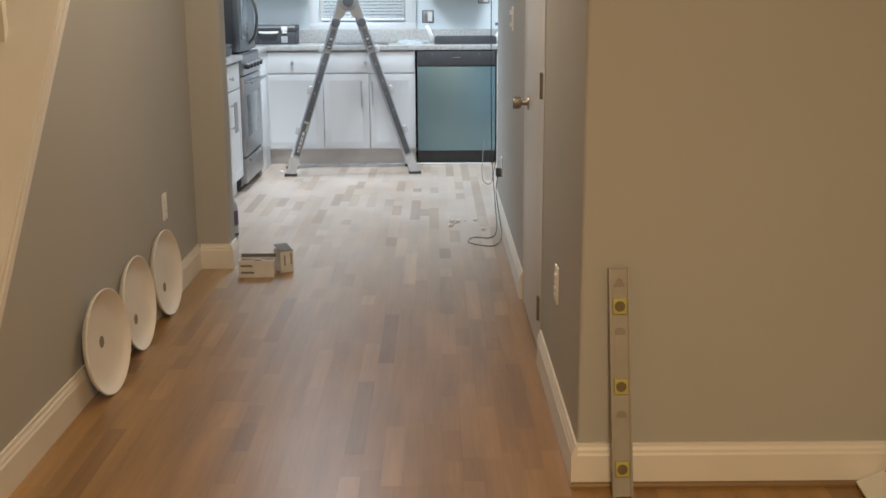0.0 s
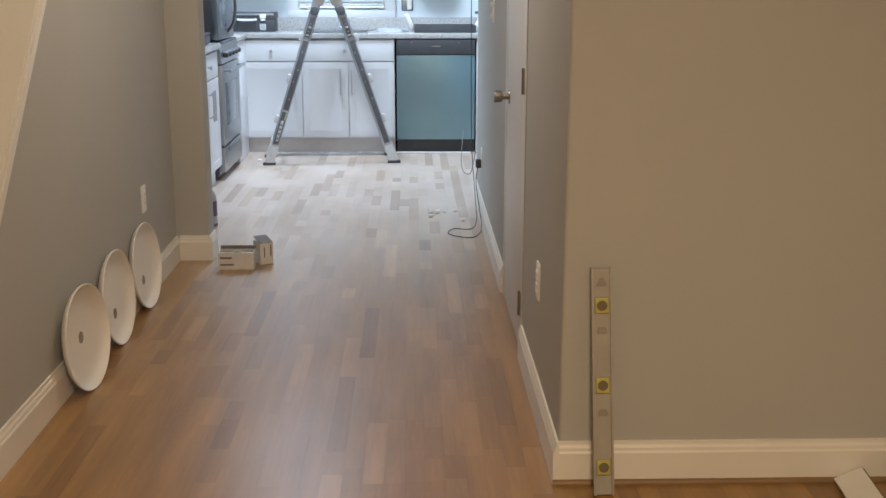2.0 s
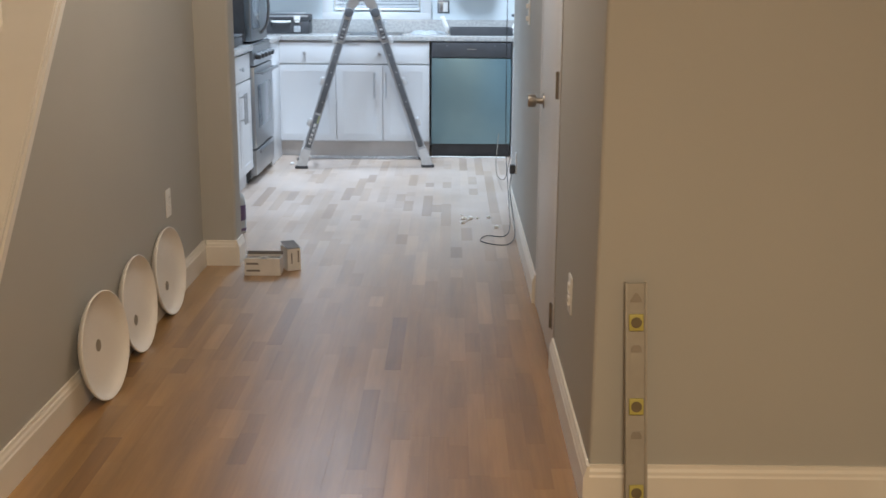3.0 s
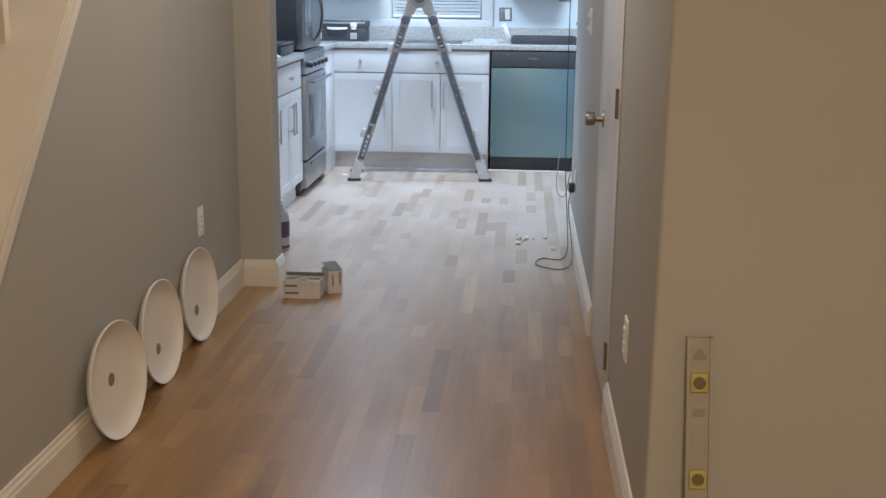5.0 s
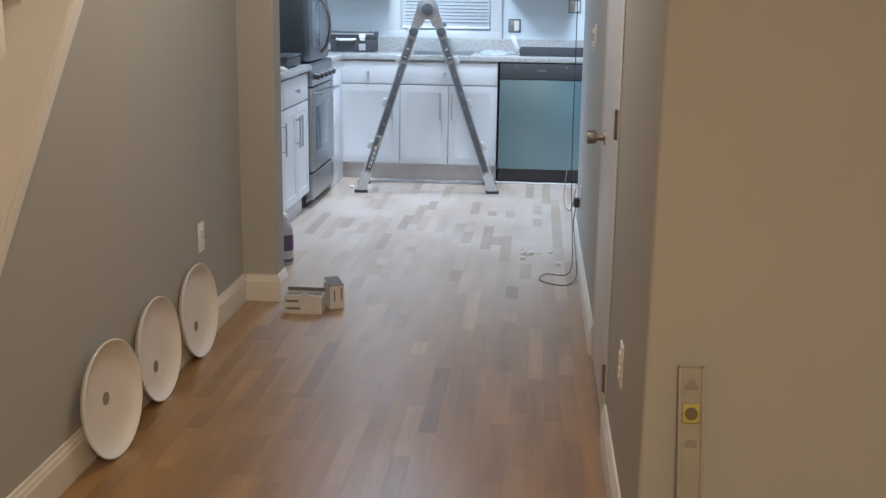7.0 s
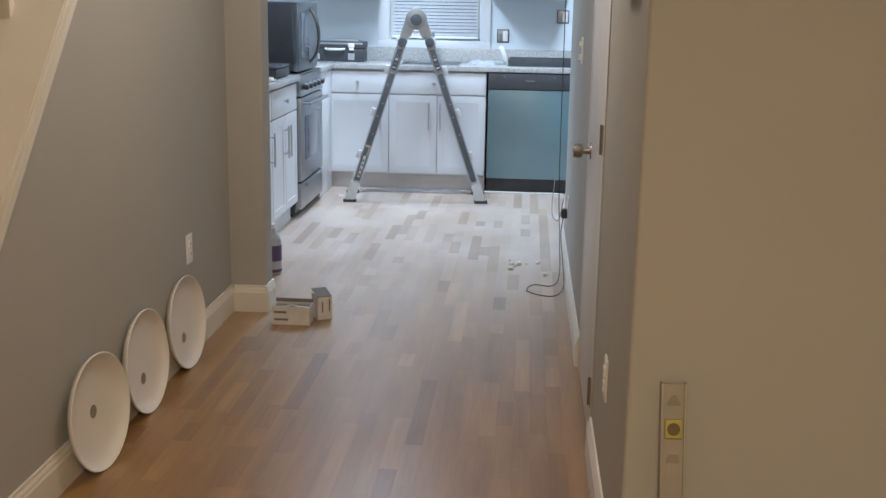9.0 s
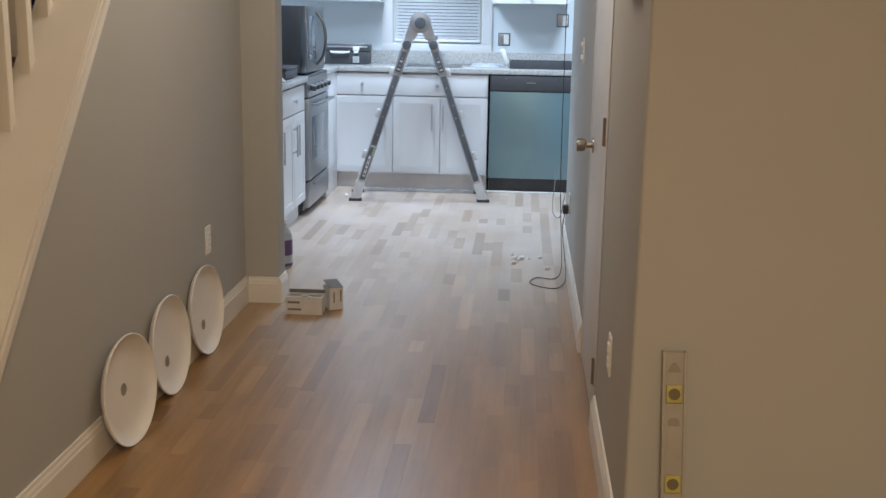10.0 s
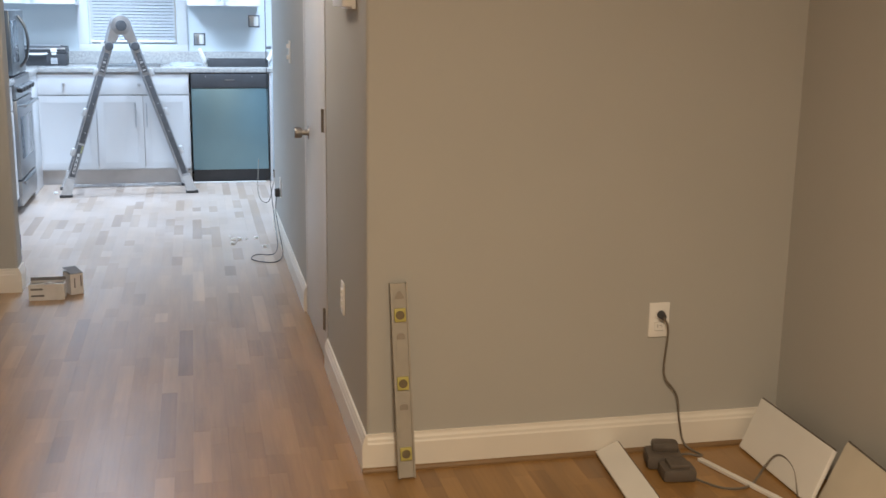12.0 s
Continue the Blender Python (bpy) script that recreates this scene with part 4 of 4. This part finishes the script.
for z0, z1 in ((0.35, 0.455), (0.125, 0.235)):
    sl_ = part("grip_slot", bm_box(0.014, LW - 0.014, fz - 0.001, fz, z0, z1, 0.0), LEVELM, lv)
    part("slot_shadow", bm_prism([(0.014, z1 - 0.018), (LW - 0.014, z1 - 0.018), (LW - 0.014, z1 - 0.008), (LW - 0.019, z1), (0.019, z1), (0.014, z1 - 0.008)], "y", fz - 0.0022, fz - 0.001), RECESS, sl_)

# power cable with its plug in the hall outlet by the kitchen
po = wall_plate("wall_outlet", pose(XR, 6.42, 0.34, 0, 0, -90), "white outlet with a black plug near the kitchen", "outlet")
cb = thing("power_cable", pose(0, 0, 0), "black power cable hanging and looped on the floor", "cable")
part("plug", bm_box(0.412, XR - 0.007, 6.402, 6.438, 0.284, 0.334, 0.007), BLACKP, cb, "black plug")
part("cord", bm_tube([(0.424, 6.42, 0.286), (0.415, 6.40, 0.20), (0.425, 6.2, 0.08), (0.425, 6.02, 0.02), (0.38, 5.89, 0.006), (0.30, 5.90, 0.006), (0.245, 5.98, 0.006), (0.28, 6.09, 0.006), (0.37, 6.08, 0.006), (0.408, 6.2, 0.03), (0.415, 6.5, 0.12), (0.41, 6.8, 0.35), (0.408, 6.9, 0.8), (0.408, 6.92, 1.4), (0.41, 6.94, 2.3)], 0.0025), CABLE, cb)
single("thin_wire", bm_tube([(0.440, 6.90, 0.30), (0.43, 7.3, 0.10), (0.41, 7.9, 0.008), (0.415, 8.36, 0.010), (0.430, 8.58, 0.08), (0.446, 8.74, 0.19)], 0.0028), CORD, "thin grey wire hanging by the dishwasher", "wire")

# ---- clutter in the room corner ----
pc = thing("extension_cable", pose(0, 0, 0), "grey cord from the room outlet to a charger", "cable")
part("plug", bm_cyl((1.408, YC - 0.009, 0.466), (1.408, YC - 0.035, 0.462), 0.014, 0.010, bevel=0.003), BLACKP, pc, "black plug")
part("cord", bm_tube([(1.408, YC - 0.033, 0.462), (1.425, YC - 0.035, 0.42), (1.425, YC - 0.02, 0.30), (1.432, YC - 0.02, 0.25), (1.475, YC - 0.02, 0.19), (1.49, YC - 0.022, 0.10), (1.51, YC - 0.03, 0.02), (1.54, 2.90, 0.006), (1.50, 2.92, 0.006), (1.46, 2.91, 0.01)], 0.0036), CORD, pc, "brown-grey cord")
part("cord", bm_tube([(1.40, 2.76, 0.02), (1.44, 2.735, 0.006), (1.49, 2.66, 0.006), (1.55, 2.645, 0.006), (1.60, 2.67, 0.006), (1.675, 2.74, 0.022), (1.712, 2.745, 0.055), (1.722, 2.70, 0.068), (1.716, 2.63, 0.055), (1.69, 2.56, 0.006)], 0.0036), CORD, pc)
ch = thing("drill_charger", pose(1.345, 2.93, 0, 0, 0, -14), "dark battery charger lying on the wooden floor", "charger")
part("base", bm_box(0, 0.115, -0.10, 0.0, 0.001, 0.048, 0.014), CHARGER, ch)
part("cradle", bm_box(0.02, 0.105, -0.065, -0.012, 0.046, 0.078, 0.014), CHARGER, ch)
bp = thing("battery_pack", pose(1.345, 2.815, 0, 0, 0, -8), "dark battery pack beside the charger", "battery")
part("body", bm_box(0, 0.105, -0.085, 0.0, 0.001, 0.042, 0.012), CHARGER, bp)
part("rail", bm_box(0.02, 0.085, -0.075, -0.01, 0.041, 0.056, 0.006), CHARGER, bp)

st = thing("white_strip", pose(1.51, 2.87, 0, 0, 0, -72), "thin white trim strip on the floor", "trim strip")
part("panel", bm_box(0, 0.6, 0, 0.018, 0.001, 0.012, 0.002), BOARD, st)


def leaning_board(p, q, r, thick, name, label, mat=BOARD):
    """A panel from its corner p with the edges p to q and p to r."""
    p, q, r = Vector(p), Vector(q), Vector(r)
    n = (q - p).cross(r - p).normalized() * thick
    own = bmesh.new()
    vs = [own.verts.new(c) for c in (p, q, q + r - p, r, p + n, q + n, q + r - p + n, r + n)]
    bmesh.ops.convex_hull(own, input=vs)
    bmesh.ops.dissolve_limit(own, angle_limit=0.01, verts=own.verts[:], edges=own.edges[:])
    bmesh.ops.bevel(own, geom=own.edges[:], offset=0.0015, segments=1, affect="EDGES")
    t = thing(name, pose(0, 0, 0), label, "board", "white boards")
    part("panel", own, mat, t)
    part("edge_band", bm_tube([r + n * 0.5, (q + r - p + r) * 0.5 + n * 0.5, q + r - p + n * 0.5], 0.0042, 6, 2), CHARGER, t, "dark painted edge")
    return t


leaning_board((1.205, 2.975, 0.002), (1.15, 2.35, 0.002), (1.279, 2.972, 0.036), 0.014, "white_board", "narrow white laminate board lying on the floor")
leaning_board((1.708, 2.945, 0.002), (1.702, 2.50, 0.002), (1.782, 2.955, 0.163), 0.014, "white_board", "white laminate board leaning in the room corner")
leaning_board((1.74, 2.52, 0.002), (1.70, 2.1, 0.002), (1.80, 2.485, 0.20), 0.012, "white_board", "dull tan-grey board leaning on the side wall", TANB)

# ---- floor: oak strips, laid last ----
floor = structure("floor", bm_box(-2.32, 2.32, -2.72, 9.56, -0.06, -0.010), SUBFLOOR, "sanded oak strip floor with mixed plank tones", "floor")
rng = random.Random(11)
PW = 0.057
LENGTHS = (0.15, 0.22, 0.30, 0.42, 0.62)


def plank_verts(w, ln):
    c = 0.00015
    w -= 0.0001
    return [(0, 0, -0.012), (w, 0, -0.012), (w, ln - 0.00015, -0.012), (0, ln - 0.00015, -0.012),
            (0, 0, -c), (w, 0, -c), (w, ln - 0.00015, -c), (0, ln - 0.00015, -c),
            (c, c, 0), (w - c, c, 0), (w - c, ln - 0.00015 - c, 0), (c, ln - 0.00015 - c, 0)]


PLANK_FACES = [(0, 1, 5, 4), (1, 2, 6, 5), (2, 3, 7, 6), (3, 0, 4, 7), (4, 5, 9, 8), (5, 6, 10, 9), (6, 7, 11, 10), (7, 4, 8, 11), (8, 9, 10, 11)]
PLANKS = {}
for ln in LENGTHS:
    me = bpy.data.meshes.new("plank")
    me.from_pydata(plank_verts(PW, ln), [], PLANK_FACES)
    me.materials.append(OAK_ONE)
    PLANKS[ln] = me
verts, faces, singles = [], [], 0
for k in range(int(4.4 / PW)):
    x = -2.19 + k * PW
    y = -2.6
    ln = rng.choice(LENGTHS)
    while y < 8.9:
        near = XL - 0.02 < x < XR - 0.03 and 2.3 < y < 5.9
        inside = not (x > 1.85 and y < 6.9)
        if near and singles < 300:
            ob = new("plank", PLANKS[ln])
            ob.parent = floor
            ob.location = (x, y, 0)
            singles += 1
        elif inside:
            base = len(verts)
            verts += [(x + a, y + c, d) for a, c, d in plank_verts(PW, ln)]
            faces += [tuple(base + i for i in f) for f in PLANK_FACES]
        y += ln
        ln = rng.choice(LENGTHS)
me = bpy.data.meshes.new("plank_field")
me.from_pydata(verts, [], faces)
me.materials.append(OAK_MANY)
field = new("plank_field", me)
field.parent = floor
tagged(field, kind="stuff")
